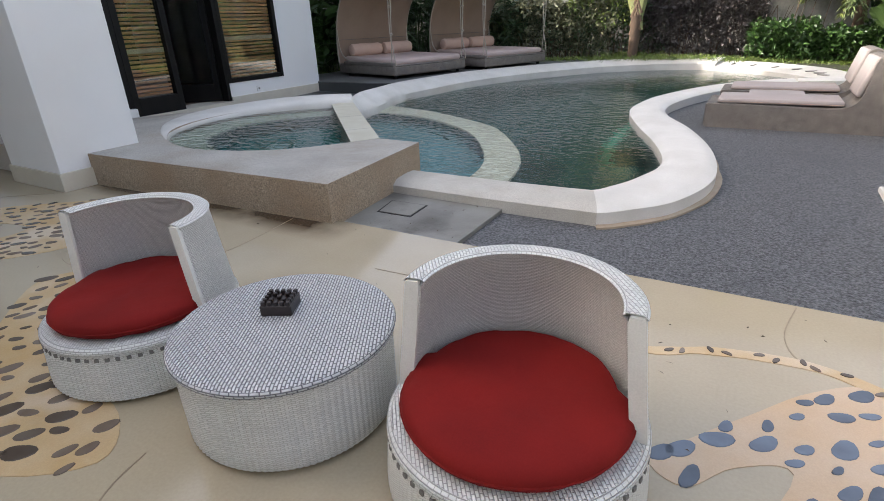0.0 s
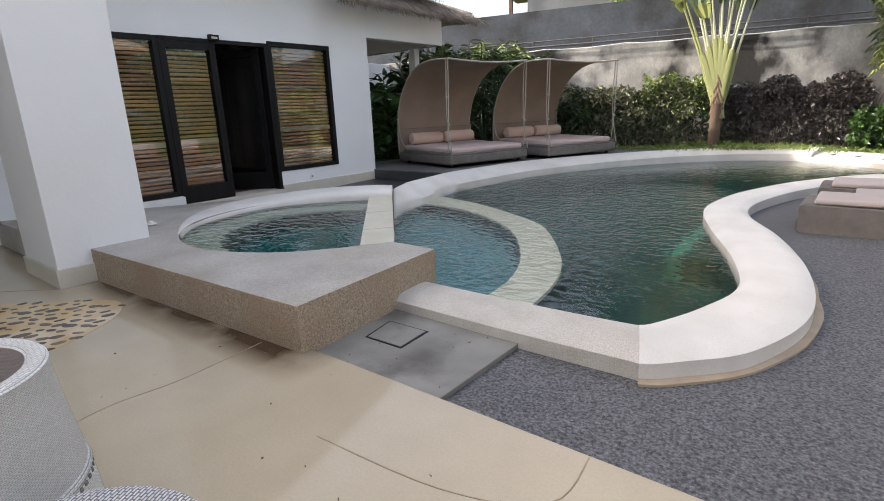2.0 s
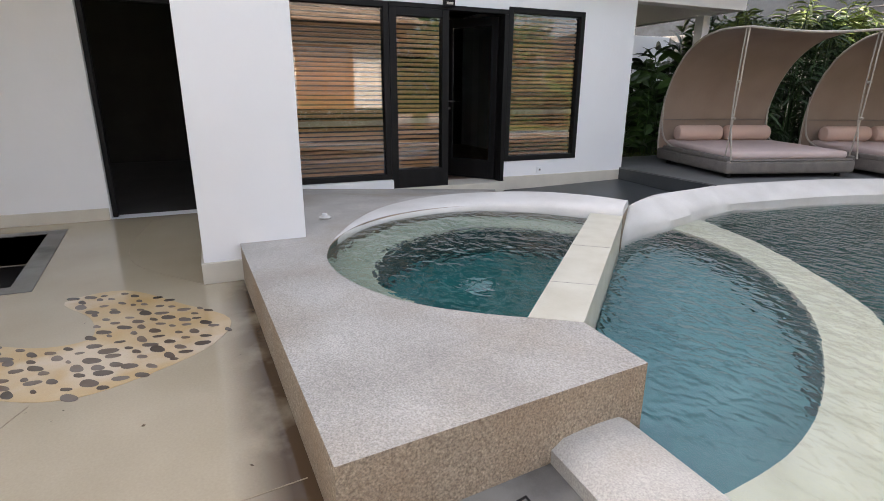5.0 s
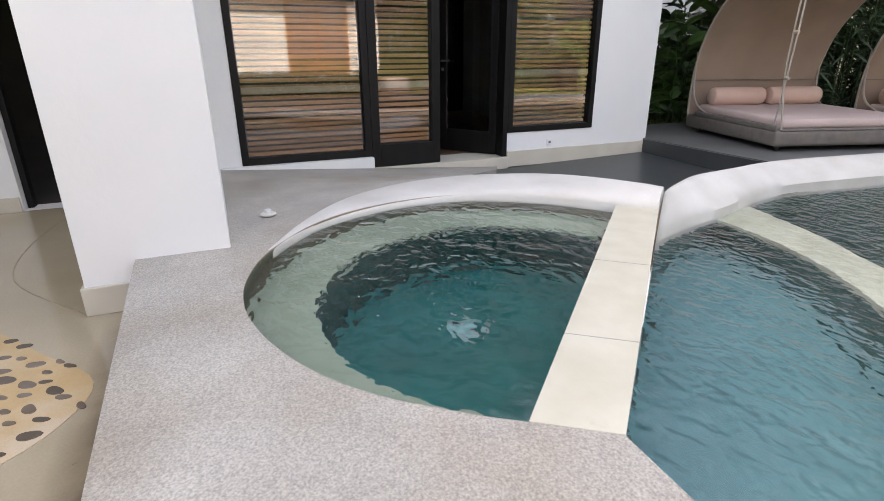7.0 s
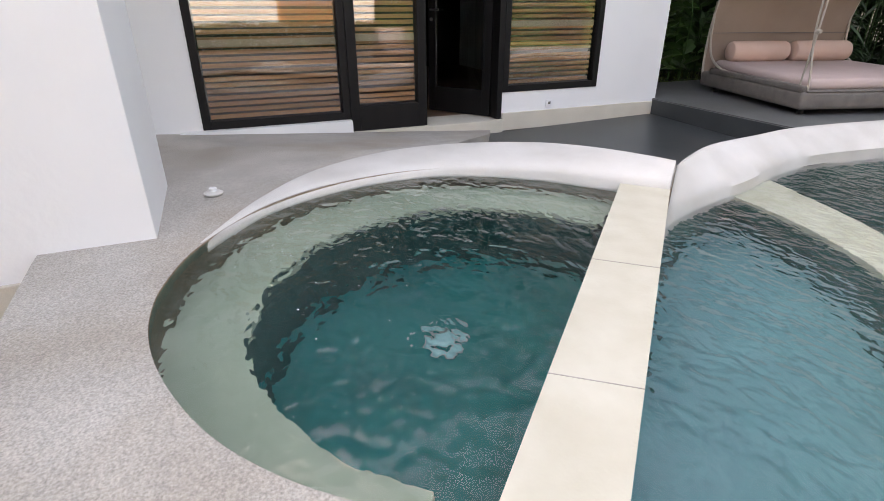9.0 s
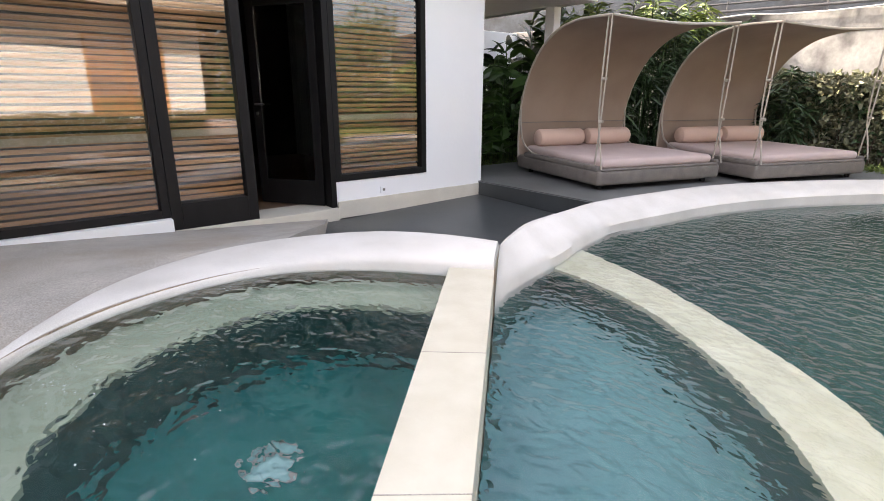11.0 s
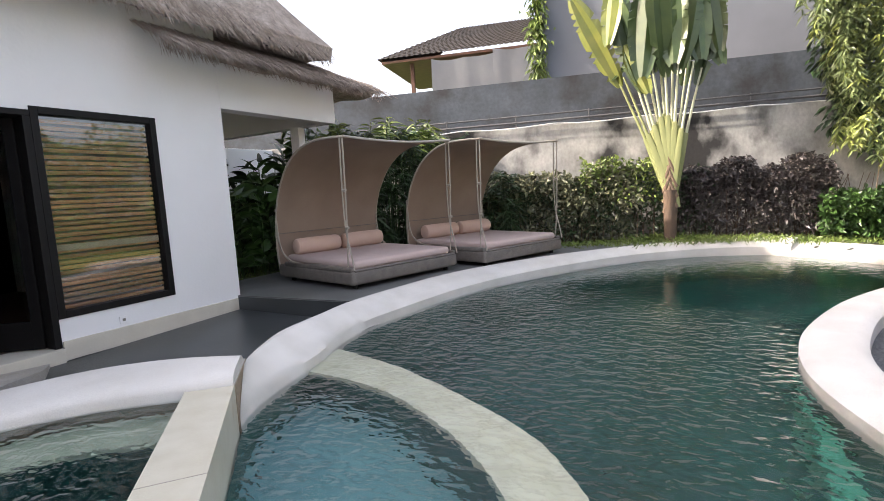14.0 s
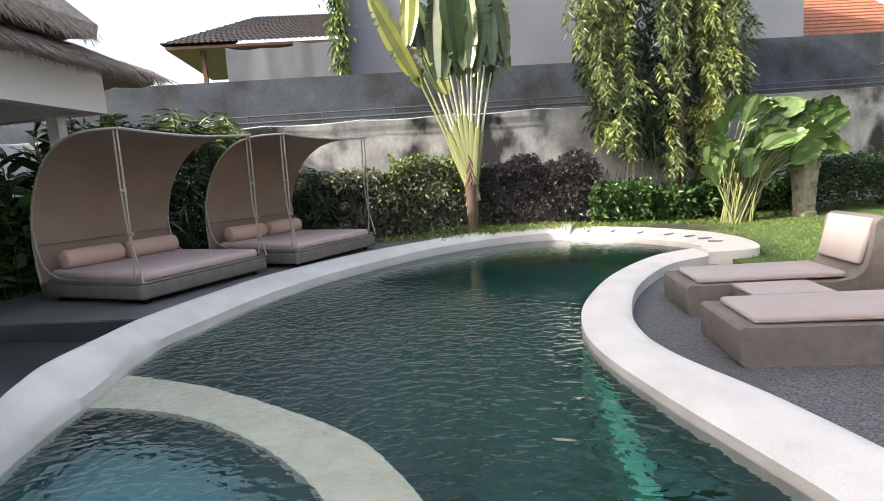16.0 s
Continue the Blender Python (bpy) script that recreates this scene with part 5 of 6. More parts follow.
# ---- hanging creeper on its trunk ----
tree = empty("creeper_tree", LW @ pose(4.15, -0.75, 0), "slim tree hung with curtains of drooping creeper", "tree")
part("trunk", tube_bm([(0.3, 0, 0), (0.37, 0.05, 1.5), (0.33, 0.0, 3.2), (0.38, 0, 5.0), (0.35, 0.1, 6.5)], 0.12, 12, taper=0.07), M_TRUNK, tree, smooth=True)
r = random.Random(77)
for i in range(9):
    a = r.uniform(0, 2 * math.pi)
    z = r.uniform(3.0, 6.3)
    part("limb", tube_bm(spline([(0.35, 0, z), (0.35 + math.cos(a) * 0.7, math.sin(a) * 0.35, z + 0.35), (0.35 + math.cos(a) * 1.4, math.sin(a) * 0.6 - 0.1, z + 0.2)], 4), 0.045, 7, taper=0.015), M_TRUNK, tree, smooth=True)
for i in range(5):
    x = r.uniform(-1.2, 0.2)
    part("tendril", tube_bm([(x, -0.3, 2.0), (x + 0.03, -0.32, 1.4), (x - 0.02, -0.3, 0.8)], 0.009, 5), M_TRUNK, tree)
M_CREEPER = leaf_material("creeper_leaf", (0.15, 0.185, 0.07), (0.075, 0.105, 0.035))
M_CREEPER_BRIGHT = leaf_material("bright_creeper_leaf", (0.25, 0.28, 0.07), (0.16, 0.20, 0.05))


def creeper_foot(x):
    """Height at which the curtain of leaves ends."""
    if x < -1.55:
        return 3.1
    if x < -0.9:
        return 2.0
    if x < 0.15:
        return 1.45
    return 1.2 if x < 1.0 else 2.9


LA, LB, LC = Leaves(78), Leaves(79), Leaves(80)
# sprays: bunches of narrow leaves, heaped on ropes that hang side by side
ropes = [(r.uniform(-1.95, 1.75), r.uniform(-0.55, 0.15)) for _ in range(17)]
for i in range(560):
    rx, ry = r.choice(ropes)
    x, y = rx + r.gauss(0, 0.13), ry + r.gauss(0, 0.12)
    if 0.2 < x < 0.5 and r.random() < 0.8:
        continue
    low = creeper_foot(x) + 0.3 * noise.noise(Vector((x * 3, 1, 1)))
    z = low + (6.5 - low) * r.random()
    bright = r.random() < (0.75 if 0.5 < x < 1.1 else 0.22)
    t = LB if bright else LA
    out = Vector((r.uniform(-0.6, 0.6), -0.7, 0.1))
    for k in range(7):
        c = Vector((x, y, z)) + out * (0.05 * k) + Vector((0, 0, -0.035 * k * (1 + 0.2 * k)))
        for q in range(5):
            a = r.uniform(0, 2 * math.pi)
            t.blade(c, (math.cos(a), math.sin(a) - 0.35, r.uniform(-1.1, 0.05)), r.uniform(0.11, 0.21), r.uniform(0.03, 0.052), 0.3, 0.35)
# backing leaves in dark green paint the shade within the creeper
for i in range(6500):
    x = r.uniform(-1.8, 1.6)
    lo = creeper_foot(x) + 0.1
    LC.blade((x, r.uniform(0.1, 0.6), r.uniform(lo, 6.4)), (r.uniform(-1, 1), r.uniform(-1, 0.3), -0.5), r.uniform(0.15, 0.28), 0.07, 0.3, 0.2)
LC.make("foliage", M_LEAF_DARK, tree, "inner leaves, darkened as shade behind the curtain")
LA.make("foliage", M_CREEPER, tree, "grey-green hanging leaves")
LB.make("foliage", M_CREEPER_BRIGHT, tree, "yellow-green hanging leaves")

# ---- planting by the house and behind the beds ----
def leafy_clump(name, cx0, cx1, cy0, cy1, z0, h0, h1, n, ln, wd, material, label, seed, droop=0.35):
    c = empty(name, pose((cx0 + cx1) / 2, (cy0 + cy1) / 2, z0), label, "plant")
    L = Leaves(seed)
    r = L.rnd
    bm = bmesh.new()
    for _ in range(n):
        x, y = r.uniform(cx0, cx1) - (cx0 + cx1) / 2, r.uniform(cy0, cy1) - (cy0 + cy1) / 2
        h = r.uniform(h0, h1)
        tube_bm([(x, y, 0), (x + r.uniform(-0.05, 0.05), y, h * 0.5), (x + r.uniform(-0.1, 0.1), y + r.uniform(-0.1, 0.1), h)], 0.012, 5, bm, taper=0.006)
        for k in range(10):
            z = h * (0.12 + 0.88 * k / 9)
            a = r.uniform(0, 2 * math.pi)
            L.blade((x, y, z), (math.cos(a), math.sin(a), r.uniform(0.3, 1.2)), ln * r.uniform(0.6, 1.2), wd * r.uniform(0.7, 1.2), 0.25, droop, 4)
    tagged(part("undergrowth", bm, M_LEAF_GREEN, c), kind="stuff")
    L.make("foliage", material, c)
    return c


leafy_clump("heliconia", -9.6, -8.75, 9.3, 11.2, 0.19, 0.9, 1.9, 46, 0.55, 0.16, M_LEAF_GREEN, "broad green heliconia leaves beside the house", 40)
leafy_clump("heliconia", -11.5, -9.3, 9.6, 12.0, 0.19, 1.0, 2.1, 50, 0.6, 0.17, M_LEAF_DARK, "dark green heliconia thicket behind the lawn", 41)
leafy_clump("heliconia", -9.6, -8.6, 11.4, 13.2, 0.19, 1.6, 2.7, 34, 0.75, 0.15, M_LEAF_GREEN, "tall bright heliconia leaves above the day bed", 42)


def dracaena(x0, x1, y0, y1, z0, z1, n, seed, material, label):
    """Rosettes of narrow leaves on thin stems, in a strip behind the day beds."""
    c = empty("dracaena", pose(-7.9, 9.8, 0.19, 0, 0, 71), label, "plant")
    L = Leaves(seed)
    r = L.rnd
    bm = bmesh.new()
    for _ in range(n):
        x, y = r.uniform(x0, x1), r.uniform(y0, y1)
        h = r.uniform(z0, z1)
        tube_bm([(x, y, 0), (x, y, h)], 0.009, 5, bm)
        for k in range(22):
            a, e = r.uniform(0, 2 * math.pi), r.uniform(-0.3, 1.1)
            L.blade((x, y, h + r.uniform(-0.28, 0.08)), (math.cos(a), math.sin(a), e), r.uniform(0.2, 0.42), 0.042, 0.3, 0.5, 2)
    tagged(part("undergrowth", bm, M_LEAF_DARK, c), kind="stuff")
    L.make("foliage", material, c)


dracaena(1.7, 5.0, 0.35, 1.3, 0.2, 2.45, 300, 50, M_LEAF_DARK, "dense dark dracaena between the day beds and wall")
dracaena(1.5, 4.6, 0.5, 1.4, 2.1, 2.65, 60, 51, M_LEAF_LIGHT, "yellow-edged dracaena tops above the canopies")
dracaena(4.4, 5.4, -0.9, 0.6, 0.2, 1.5, 70, 52, M_LEAF_DARK, "dark dracaena behind the second day bed")

# ---- boundary wall fittings and what stands behind ----
M_PIPE = mat("dark_grey_pipe", (0.10, 0.10, 0.105), (0.07, 0.07, 0.075), 8, 0.6)
rail = empty("wall_pipe", LW, "grey pipe on brackets along the boundary wall", "pipe")
part("pipe", tube_bm([(-7.0 + 0.9 * k, -0.10, 2.83 + 0.004 * math.sin(k)) for k in range(21)], 0.025, 8), M_PIPE, rail)
part("pipe", tube_bm([(-7.0 + 0.9 * k, -0.06, 2.97) for k in range(21)], 0.018, 8), M_PIPE, rail)
for k in range(12):
    x = -6.4 + 1.55 * k
    part("bracket", tube_bm([(x, 0.1, 2.74), (x, -0.10, 2.76), (x, -0.10, 3.0)], 0.014, 6), M_PIPE, rail)
cable = empty("cable", LW, "pale loose cable sagging along the wall", "cable")
part("wire", tube_bm([(-6.5 + 0.5 * k, -0.12, 2.76 - 0.05 * abs(math.sin(k * 0.8))) for k in range(18)], 0.012, 6), M_PLASTER, cable)


def tiled_roof(name, corners, rows, cols, material, label, parent_m):
    """A pitched roof face with raised courses of pan tiles; corners: eave left, eave right, ridge right, ridge left."""
    a, b, c, d = (Vector(p) for p in corners)
    nrm = (b - a).cross(d - a).normalized()
    bm = bmesh.new()
    sub = cols * 4
    g = []
    for i in range(rows * 2 + 1):
        v = (i // 2 + (i % 2) * 0.97) / rows
        row = []
        for j in range(sub + 1):
            u = j / sub
            p = a.lerp(b, u).lerp(d.lerp(c, u), min(v, 1.0))
            row.append(bm.verts.new(p + nrm * (0.035 * (0.5 + 0.5 * math.cos(2 * math.pi * j / 4)) + (0.03 if i % 2 == 0 else 0.0))))
        g.append(row)
    for i in range(rows * 2):
        for j in range(sub):
            bm.faces.new((g[i][j], g[i][j + 1], g[i + 1][j + 1], g[i + 1][j]))
    ob = structure(name, bm, material, label, "roof")
    ob.matrix_world = parent_m
    return ob


tiled_roof("roof_neighbour", [(-8.3, 5.6, 6.0), (-2.0, 5.6, 6.0), (-2.0, 8.5, 7.55), (-5.9, 8.5, 7.55)], 16, 34, M_TILE_ROOF, "dark brown pan-tiled roof of a neighbour house", LW)
tiled_roof("roof_neighbour", [(-8.3, 10.5, 6.0), (-8.3, 5.6, 6.0), (-5.9, 8.5, 7.55), (-5.9, 8.5, 7.55)], 16, 26, M_TILE_ROOF, "dark brown hip of the pan-tiled roof", LW)
tiled_roof("roof_far", [(11.5, 5.0, 5.0), (18, 5.0, 5.0), (18, 8.6, 7.6), (13.2, 8.6, 7.6)], 14, 30, M_RED_TILE, "terracotta pan-tiled roof beyond the wall", LW)
M_ORANGE = mat("orange_brown_eave_timber", (0.15, 0.065, 0.038), (0.10, 0.045, 0.027), 6, 0.6)
nh = empty("neighbour_house", LW, "neighbour house under a tiled roof with hung tarpaulin", "house")
part("eave", box_bm(-8.2, -2.0, 5.65, 10.4, 5.88, 5.96), M_ORANGE, nh, "orange-brown timber eave")
for x in (-7.3, -4.8, -2.4):
    part("post", box_bm(x, x + 0.12, 6.0, 6.12, 3.0, 5.88), M_ORANGE, nh)
part("wall", box_bm(-6.8, -2.0, 7.5, 7.7, 2.0, 5.88), M_GREYBLD, nh)
M_TARP = mat("grey_tarpaulin", (0.27, 0.28, 0.305), (0.22, 0.23, 0.255), 1.5, 0.7, 0.3, 6)
for x0, x1, zt, zb, nm in ((-6.35, -4.3, 5.75, 4.35, 1), (-4.35, -2.2, 5.85, 4.2, 2), (-8.2, -2.4, 4.7, 3.6, 3)):
    secs = []
    for k in range(15):
        u = k / 14
        zt2 = zt - 0.10 * math.sin(math.pi * u) if nm < 3 else 4.2 + 0.5 * u ** 0.7
        secs.append([(x0 + (x1 - x0) * u, 5.2 + 0.09 * noise.noise(Vector((u * 4.5 + nm * 7, z * 1.5, nm))) + (0.3 if nm == 3 else 0) - 0.15 * z, zt2 + (zb - zt2) * z - 0.03 * math.sin(u * 9)) for z in (0, 0.25, 0.5, 0.75, 1)])
    bm = bmesh.new()
    vv = [[bm.verts.new(p) for p in s] for s in secs]
    for i in range(14):
        for j in range(4):
            bm.faces.new((vv[i][j], vv[i + 1][j], vv[i + 1][j + 1], vv[i][j + 1]))
    bmesh.ops.solidify(bm, geom=bm.faces, thickness=0.01)
    part("tarpaulin", bm, M_TARP, nh, "slack grey tarpaulin", True)
L = Leaves(90)
for _ in range(1500):
    z = L.rnd.uniform(3.7, 9.0)
    L.blade(LW @ Vector((-2.83 + L.rnd.gauss(0, 0.12), 2.1 + L.rnd.gauss(0, 0.06), z)), (L.rnd.uniform(-1, 1), L.rnd.uniform(-1, 0), -0.6), L.rnd.uniform(0.12, 0.25), 0.07, 0.3, 0.3)
tagged(L.make("wall_vine", M_LEAF_LIGHT), "bright green vine down the grey building edge", "vine", kind="stuff")

# ---- carved pedestal in the lawn corner ----
M_STONE = mat("weathered_carved_stone", (0.40, 0.37, 0.29), (0.24, 0.22, 0.16), 9, 0.9, 0.8, 40, c3=(0.10, 0.09, 0.06), s3=5, lo3=0.5, hi3=0.7)
ped = empty("carved_pedestal", LW @ pose(6.52, -1.9, 0, 0, 0, 4), "weathered carved stone pedestal in the garden", "pedestal")
secs = [[(sx_ * w * 0.6, sy_ * w * 0.6, z) for sx_, sy_ in ((-1, -1), (1, -1), (1, 1), (-1, 1))] for z, w in ((0, 0.26), (0.08, 0.26), (0.10, 0.225), (0.55, 0.255), (0.95, 0.295), (1.0, 0.33), (1.10, 0.34), (1.12, 0.25))]
part("body", sweep_bm(secs), M_STONE, ped)
for z, x in ((0.25, -0.05), (0.42, 0.08), (0.55, -0.07), (0.68, 0.03), (0.82, -0.02), (0.36, -0.12), (0.62, 0.13), (0.78, 0.14)):
    part("carving", box_bm(x * 0.6 - 0.035, x * 0.6 + 0.035, -0.185, -0.13, z - 0.03, z + 0.03, 0.012), M_STONE, ped)

# ---- bamboo gutter under the main thatch ----
gut = empty("gutter", pose(0, 0, 0), "pale bamboo gutter on iron hooks under the thatch", "gutter")
part("channel", tube_bm([(-7.09, -6 + 1.2 * k, 3.52 + 0.004 * k) for k in range(14)], 0.045, 10), M_TUBE, gut, smooth=True)
for k in range(22):
    y = 4.0 + 0.29 * k
    part("hook", tube_bm([(-7.09 + 0.06 * math.cos(a * 0.7), y, 3.55 + 0.06 * math.sin(a * 0.7)) for a in range(0, 8)], 0.008, 5), M_BLACK, gut)

# ---- floor inlays ----
def inside(p, poly):
    c = False
    for i in range(len(poly)):
        (x0, y0), (x1, y1) = poly[i - 1], poly[i]
        if (y0 > p[1]) != (y1 > p[1]) and p[0] < (x1 - x0) * (p[1] - y0) / (y1 - y0) + x0:
            c = not c
    return c


M_TAN = mat("tan_inlay", (0.52, 0.35, 0.16), (0.58, 0.44, 0.27), 4, 0.16, grain=0.06, c3=(0.62, 0.50, 0.36), s3=2.2, lo3=0.5, hi3=0.65)
M_CREAM = mat("pale_pink_inlay", (0.58, 0.44, 0.31), (0.54, 0.37, 0.21), 2.5, 0.16, grain=0.05)
M_PEB_BROWN = mat("brown_inlaid_pebble", (0.11, 0.075, 0.05), (0.17, 0.14, 0.115), 6, 0.2, random_amt=0.4)
M_PEB_BLUE = mat("blue_grey_inlaid_pebble", (0.13, 0.155, 0.20), (0.09, 0.105, 0.135), 10, 0.2, random_amt=0.35)
M_CRACK = mat("hairline_crack", (0.34, 0.27, 0.18), (0.26, 0.20, 0.13), 20, 0.8)


def pebble_mesh(name, material):
    bm = bmesh.new()
    n = 14
    rad = [1.0 + 0.10 * math.sin(2 * math.pi * k / n * 2 + 1) + 0.06 * math.sin(2 * math.pi * k / n * 3) for k in range(n)]
    lo = [bm.verts.new((math.cos(2 * math.pi * k / n) * rad[k], math.sin(2 * math.pi * k / n) * rad[k] * 0.62, 0)) for k in range(n)]
    hi = [bm.verts.new((v.co.x * 0.93, v.co.y * 0.93, 1)) for v in lo]
    bm.faces.new(hi)
    for k in range(n):
        bm.faces.new((lo[k], lo[(k + 1) % n], hi[(k + 1) % n], hi[k]))
    return mesh_of(name, bm, material)


def inlay(poly, base, peb, step, size, label, seed, per=5):
    loop = [(p[0], p[1]) for p in spline(poly, per, True)]
    ob = structure("floor_inlay", slab_bm(loop, 0.003, -0.01), base, label, "floor inlay")
    me = pebble_mesh("pebble", peb)
    r = random.Random(seed)
    xs, ys = [p[0] for p in loop], [p[1] for p in loop]
    x, k = min(xs), 0
    while x < max(xs):
        y = min(ys) + (step / 2 if k % 2 else 0)
        while y < max(ys):
            q = (x + r.uniform(-0.25, 0.25) * step, y + r.uniform(-0.25, 0.25) * step)
            if inside(q, loop):
                s = size * r.uniform(0.45, 1.15)
                pb = new("pebble", me)
                pb.parent = ob
                pb.matrix_basis = Matrix.Translation((q[0], q[1], 0.002)) @ Matrix.Rotation(r.uniform(0.3, 1.4), 4, "Z") @ Matrix.Diagonal((s, s * r.uniform(0.8, 1.2), 0.004, 1))
            y += step
        x, k = x + step * 0.87, k + 1
    return ob


inlay([(-4.9, 0.75), (-4.5, 1.15), (-4.26, 1.45), (-4.12, 1.72), (-4.17, 1.92), (-4.5, 1.86), (-4.85, 1.66), (-4.95, 2.0), (-4.5, 2.40), (-4.15, 2.66), (-3.82, 2.56), (-3.60, 2.28), (-3.48, 1.98), (-3.56, 1.70), (-3.8, 1.42), (-4.2, 0.95), (-4.5, 0.6)],
      M_TAN, M_PEB_BROWN, 0.105, 0.045, "tan spotted animal inlay with brown pebbles", 1)
inlay([(-3.10, 1.48), (-2.99, 1.70), (-2.78, 1.60), (-2.4, 1.36), (-2.0, 1.14), (-1.62, 1.07), (-1.45, 0.9), (-1.75, 0.70), (-2.2, 0.80), (-2.7, 1.12)],
      M_TAN, M_PEB_BROWN, 0.115, 0.05, "tan spotted inlay reaching under the wicker chair", 2)
inlay([(0.07, 1.72), (0.18, 1.88), (0.33, 2.07), (0.52, 2.30), (0.74, 2.42), (1.15, 2.3), (1.3, 1.8), (1.05, 1.3), (0.6, 1.2), (0.35, 1.45), (0.45, 1.85), (0.30, 1.80), (0.18, 1.66)],
      M_CREAM, M_PEB_BLUE, 0.115, 0.046, "pale spotted inlay with blue-grey pebbles", 3)


def ribbon(pts, w, z, name, material, label, cat):
    loop_l, loop_r = [], []
    ps = [Vector((p[0], p[1], 0)) for p in spline(pts, 6)]
    for i, p in enumerate(ps):
        d = (ps[min(i + 1, len(ps) - 1)] - ps[max(i - 1, 0)]).normalized()
        n = Vector((-d.y, d.x, 0)) * w / 2 * (1 + 0.35 * noise.noise(p * 9))
        loop_l.append((p + n)[:2])
        loop_r.append((p - n)[:2])
    return structure(name, slab_bm(loop_l + loop_r[::-1], z, z - 0.006), material, label, cat)


tail = ribbon([(-0.53, 2.66), (-0.47, 2.45), (-0.32, 2.33), (-0.05, 2.31), (0.17, 2.41), (0.42, 2.465), (0.62, 2.45), (0.95, 2.28)], 0.055, 0.0035, "floor_inlay", M_TAN, "thin tan tail inlay with pebbles", "floor inlay")
me = pebble_mesh("pebble", M_PEB_BROWN)
for i, q in enumerate(spline([(-0.53, 2.66), (-0.47, 2.45), (-0.32, 2.33), (-0.05, 2.31), (0.17, 2.41), (0.42, 2.465), (0.62, 2.45), (0.95, 2.28)], 3)):
    pb = new("pebble", me)
    pb.parent = tail
    pb.matrix_basis = pose(q[0] + 0.012 * (-1) ** i, q[1] + 0.012 * (-1) ** i, 0.002, 0, 0, 40 * i) @ Matrix.Diagonal((0.02, 0.018, 0.005, 1))
for pts in ([(-2.2, 1.3), (-2.42, 1.72), (-2.51, 2.02), (-2.48, 2.35), (-2.53, 2.86)], [(-3.48, 1.79), (-3.3, 1.72), (-3.08, 1.69)], [(0.49, 2.95), (0.44, 2.69), (0.47, 2.52), (0.56, 2.47)],
            [(-0.54, 2.96), (-0.55, 2.66), (-0.9, 2.5), (-1.5, 2.45)], [(-4.9, 2.5), (-5.6, 2.0), (-6.4, 1.9), (-7.3, 2.0)], [(-1.35, 1.0), (-1.28, 0.8), (-1.0, 0.55), (-0.9, 0.2)], [(-0.5, 1.9), (-0.54, 2.3), (-0.55, 2.66)]):
    ribbon(pts, 0.005, 0.002, "floor_crack", M_CRACK, "hairline crack in the polished floor", "crack")

# ---- foam where the jets break the spa water ----
M_FOAM = mat("white_foam", (0.75, 0.80, 0.80), (0.65, 0.72, 0.72), 20, 0.3)
r = random.Random(6)
bm = bmesh.new()
for jx, jy, n, sp in ((-4.62, 3.82, 46, 0.13), (-5.2, 4.75, 40, 0.13), (-4.1, 4.1, 10, 0.35)):
    for _ in range(n):
        x, y = jx + r.gauss(0, sp), jy + r.gauss(0, sp * 0.6)
        s = r.uniform(0.0015, 0.0045)
        vs = [bm.verts.new((x + math.cos(a) * s * r.uniform(0.7, 2.0), y + math.sin(a) * s * r.uniform(0.7, 1.3), 0.2365)) for a in (0, 1.05, 2.1, 3.14, 4.2, 5.25)]
        t = bm.verts.new((x, y, 0.2365 + s * 0.5))
        for k in range(6):
            bm.faces.new((vs[k], vs[(k + 1) % 6], t))
tagged(part("foam", bm, M_FOAM), "small white bubbles on the spa water", "foam", kind="stuff")

# small drain slots along the far coping
slots = empty("coping_slots", pose(0, 0, 0), "row of small overflow slots in the far coping", "overflow")
for i, q in enumerate(spline(FAR, 4)[6:19:2]):
    a, b = Vector((q[0], q[1], 0)), Vector((q[2], q[3], 0))
    c = a.lerp(b, 0.3)
    bm = box_bm(-0.10, 0.10, -0.02, 0.02, 0, 0.02, 0.006)
    bm.transform(Matrix.Translation((c.x, c.y, 0.112)) @ Matrix.Rotation(math.atan2(b.y - a.y, b.x - a.x), 4, "Z"))
    part("slot", bm, M_SLAB, slots)

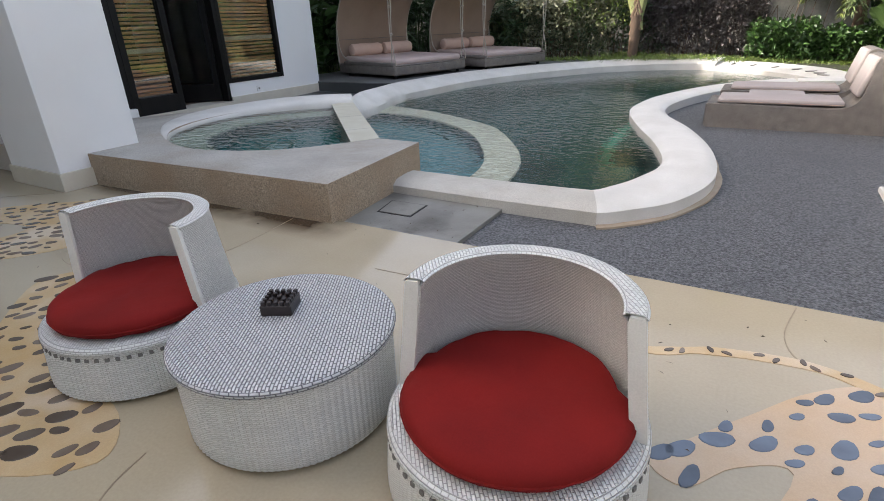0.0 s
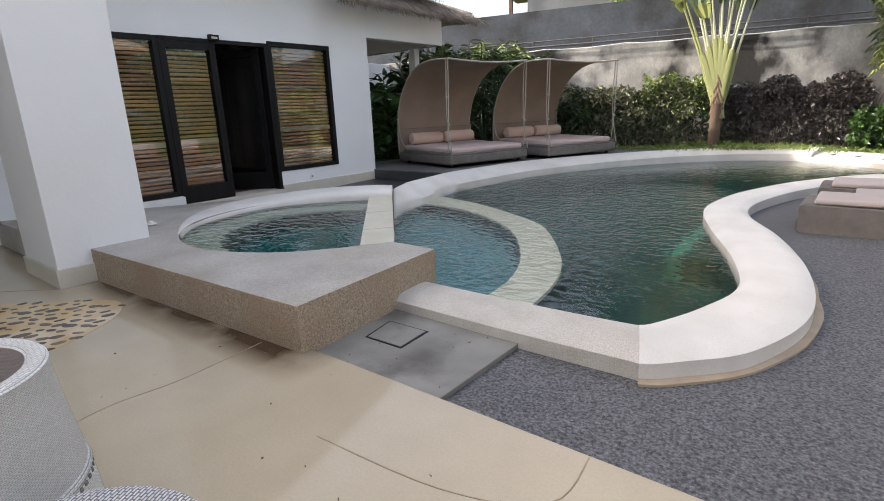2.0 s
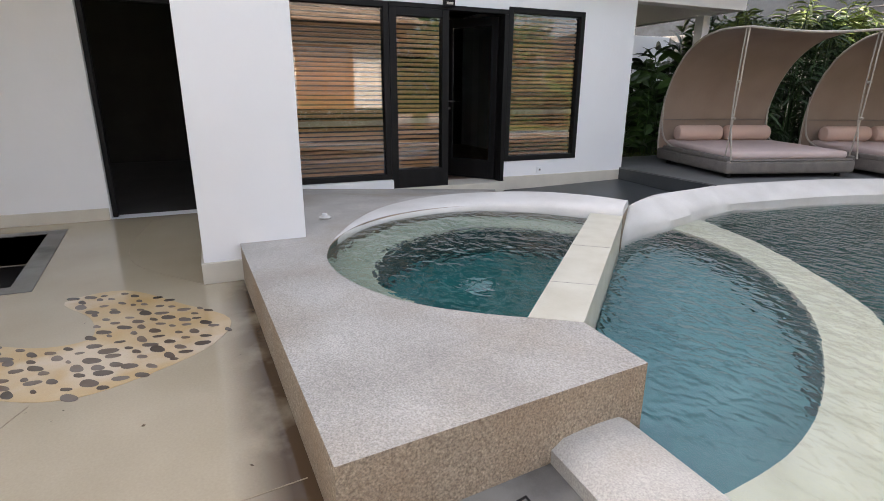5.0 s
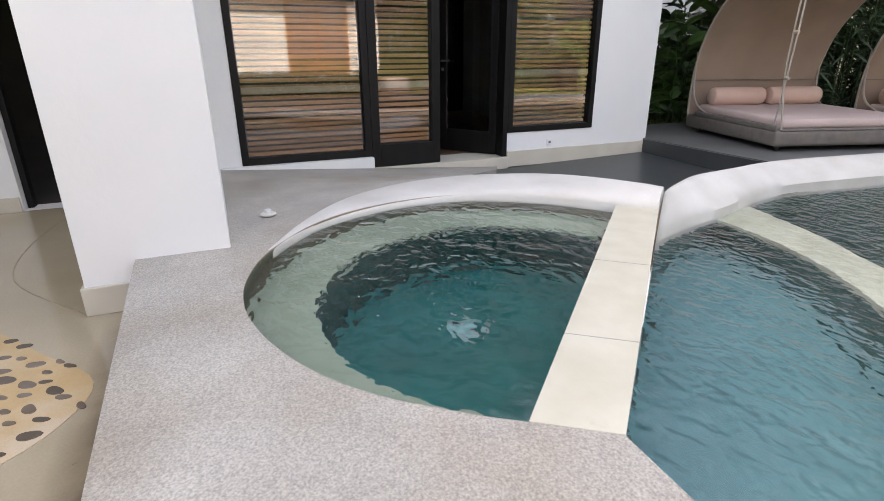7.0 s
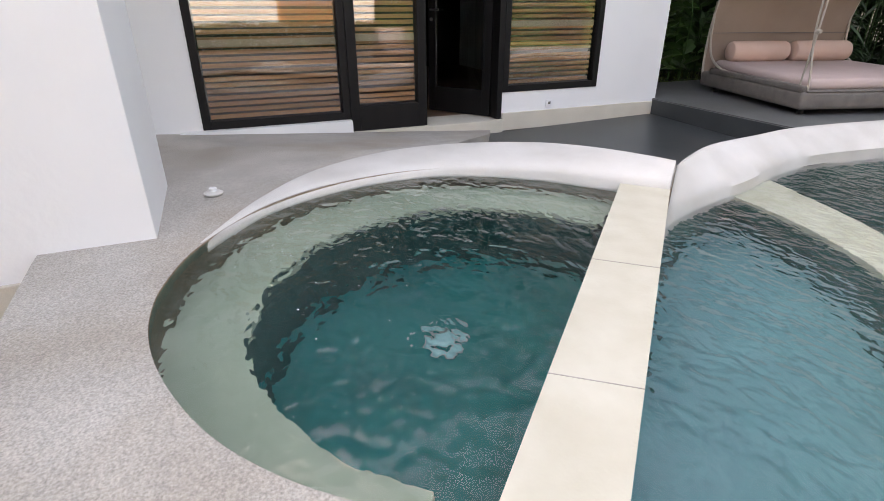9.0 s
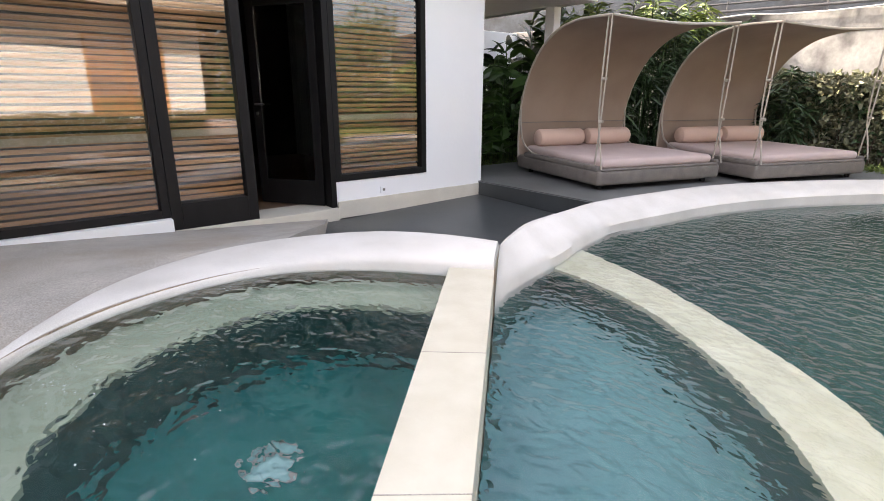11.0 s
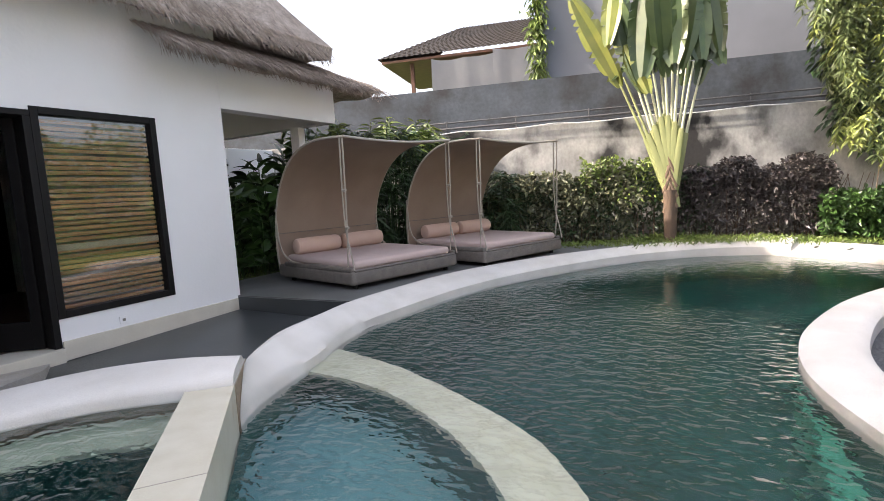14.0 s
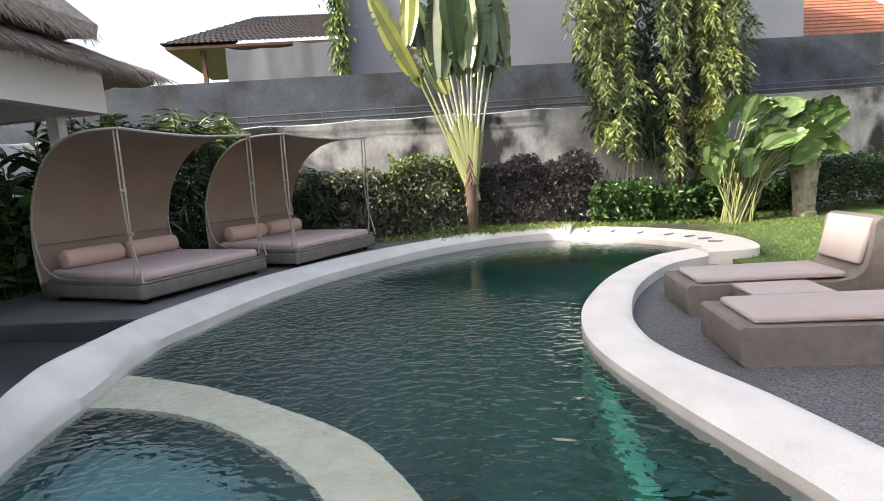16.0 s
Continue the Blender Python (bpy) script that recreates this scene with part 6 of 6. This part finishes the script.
# loose straw on the thatch that the pool sees
for y0, y1, ze, up, seed in ((-2.0, 10.4, 3.50, 0.72, 201), (7.6, 11.6, 3.17, 0.42, 202)):
    L = Leaves(seed)
    r = L.rnd
    for _ in range(9000):
        f = r.random() ** 1.6 * 2.2
        y = r.uniform(y0, y1 - min(f, 1.6))
        base = (-6.98 - f + r.uniform(-0.02, 0.05), y, ze + 0.07 + up * f * (1.42 if up > 0.5 else 1.25))
        L.blade(base, (0.75, r.uniform(-0.35, 0.35), -up * 1.1 + r.uniform(-0.1, 0.15)), r.uniform(0.15, 0.4), r.uniform(0.006, 0.014), 0.2, 0.1)
    for _ in range(2600):
        y = r.uniform(y0, y1)
        L.blade((-6.97 + r.uniform(-0.1, 0.02), y, ze + r.uniform(-0.02, 0.14)), (0.35, r.uniform(-0.3, 0.3), -0.8), r.uniform(0.06, 0.18), 0.008, 0.2, 0.1)
    tagged(L.make("thatch_straw", M_THATCH), "loose grey-brown straw on the thatch", "thatch", kind="stuff")

# trees beside the opposite house, mirrored in the glazing
L = Leaves(301)
for _ in range(9000):
    x, y = L.rnd.uniform(6.4, 8.4), L.rnd.uniform(9.3, 17)
    z = L.rnd.uniform(0, 4.2 + 1.0 * noise.noise(Vector((x, y * 0.8, 0))))
    L.blade((x, y, z), unit(L.rnd) + Vector((-0.4, 0, 0.2)), L.rnd.uniform(0.18, 0.34), 0.13, 0.3, 0.3)
tagged(L.make("garden_thicket", M_LEAF_GREEN), "green thicket beside the opposite house", "thicket", kind="stuff")

# low planting added along the foot of the opposite house to darken its reflection
L = Leaves(303)
for _ in range(3500):
    L.blade((L.rnd.uniform(5.9, 6.55), L.rnd.uniform(0.5, 9.2), L.rnd.uniform(-0.05, 0.75)), unit(L.rnd) + Vector((-0.5, 0, 0.3)), L.rnd.uniform(0.12, 0.26), 0.09, 0.3, 0.3)
tagged(L.make("low_hedge", M_LEAF_DARK), "added low dark hedge that darkens the mirrored wall foot", "hedge", kind="stuff")

# dry leaf bits and grit on the patio and slab
r = random.Random(91)
M_BIT = mat("dry_leaf_bit", (0.12, 0.08, 0.045), (0.07, 0.05, 0.03), 30, 0.8)
L = Leaves(92)
for _ in range(70):
    x, y = r.uniform(-4.6, 1.0), r.uniform(0.6, 2.9)
    L.blade((x, y, 0.004), (r.uniform(-1, 1), r.uniform(-1, 1), 0.05), r.uniform(0.008, 0.03), r.uniform(0.004, 0.012), 0.4, 0.0)
for _ in range(25):
    x, y = r.uniform(-2.15, -1.35), r.uniform(3.0, 3.7)
    L.blade((x, y, -0.026), (r.uniform(-1, 1), r.uniform(-1, 1), 0.05), r.uniform(0.008, 0.03), r.uniform(0.004, 0.012), 0.4, 0.0)
tagged(L.make("leaf_litter", M_BIT), "scattered dry leaf bits on the floor", "litter", kind="stuff")
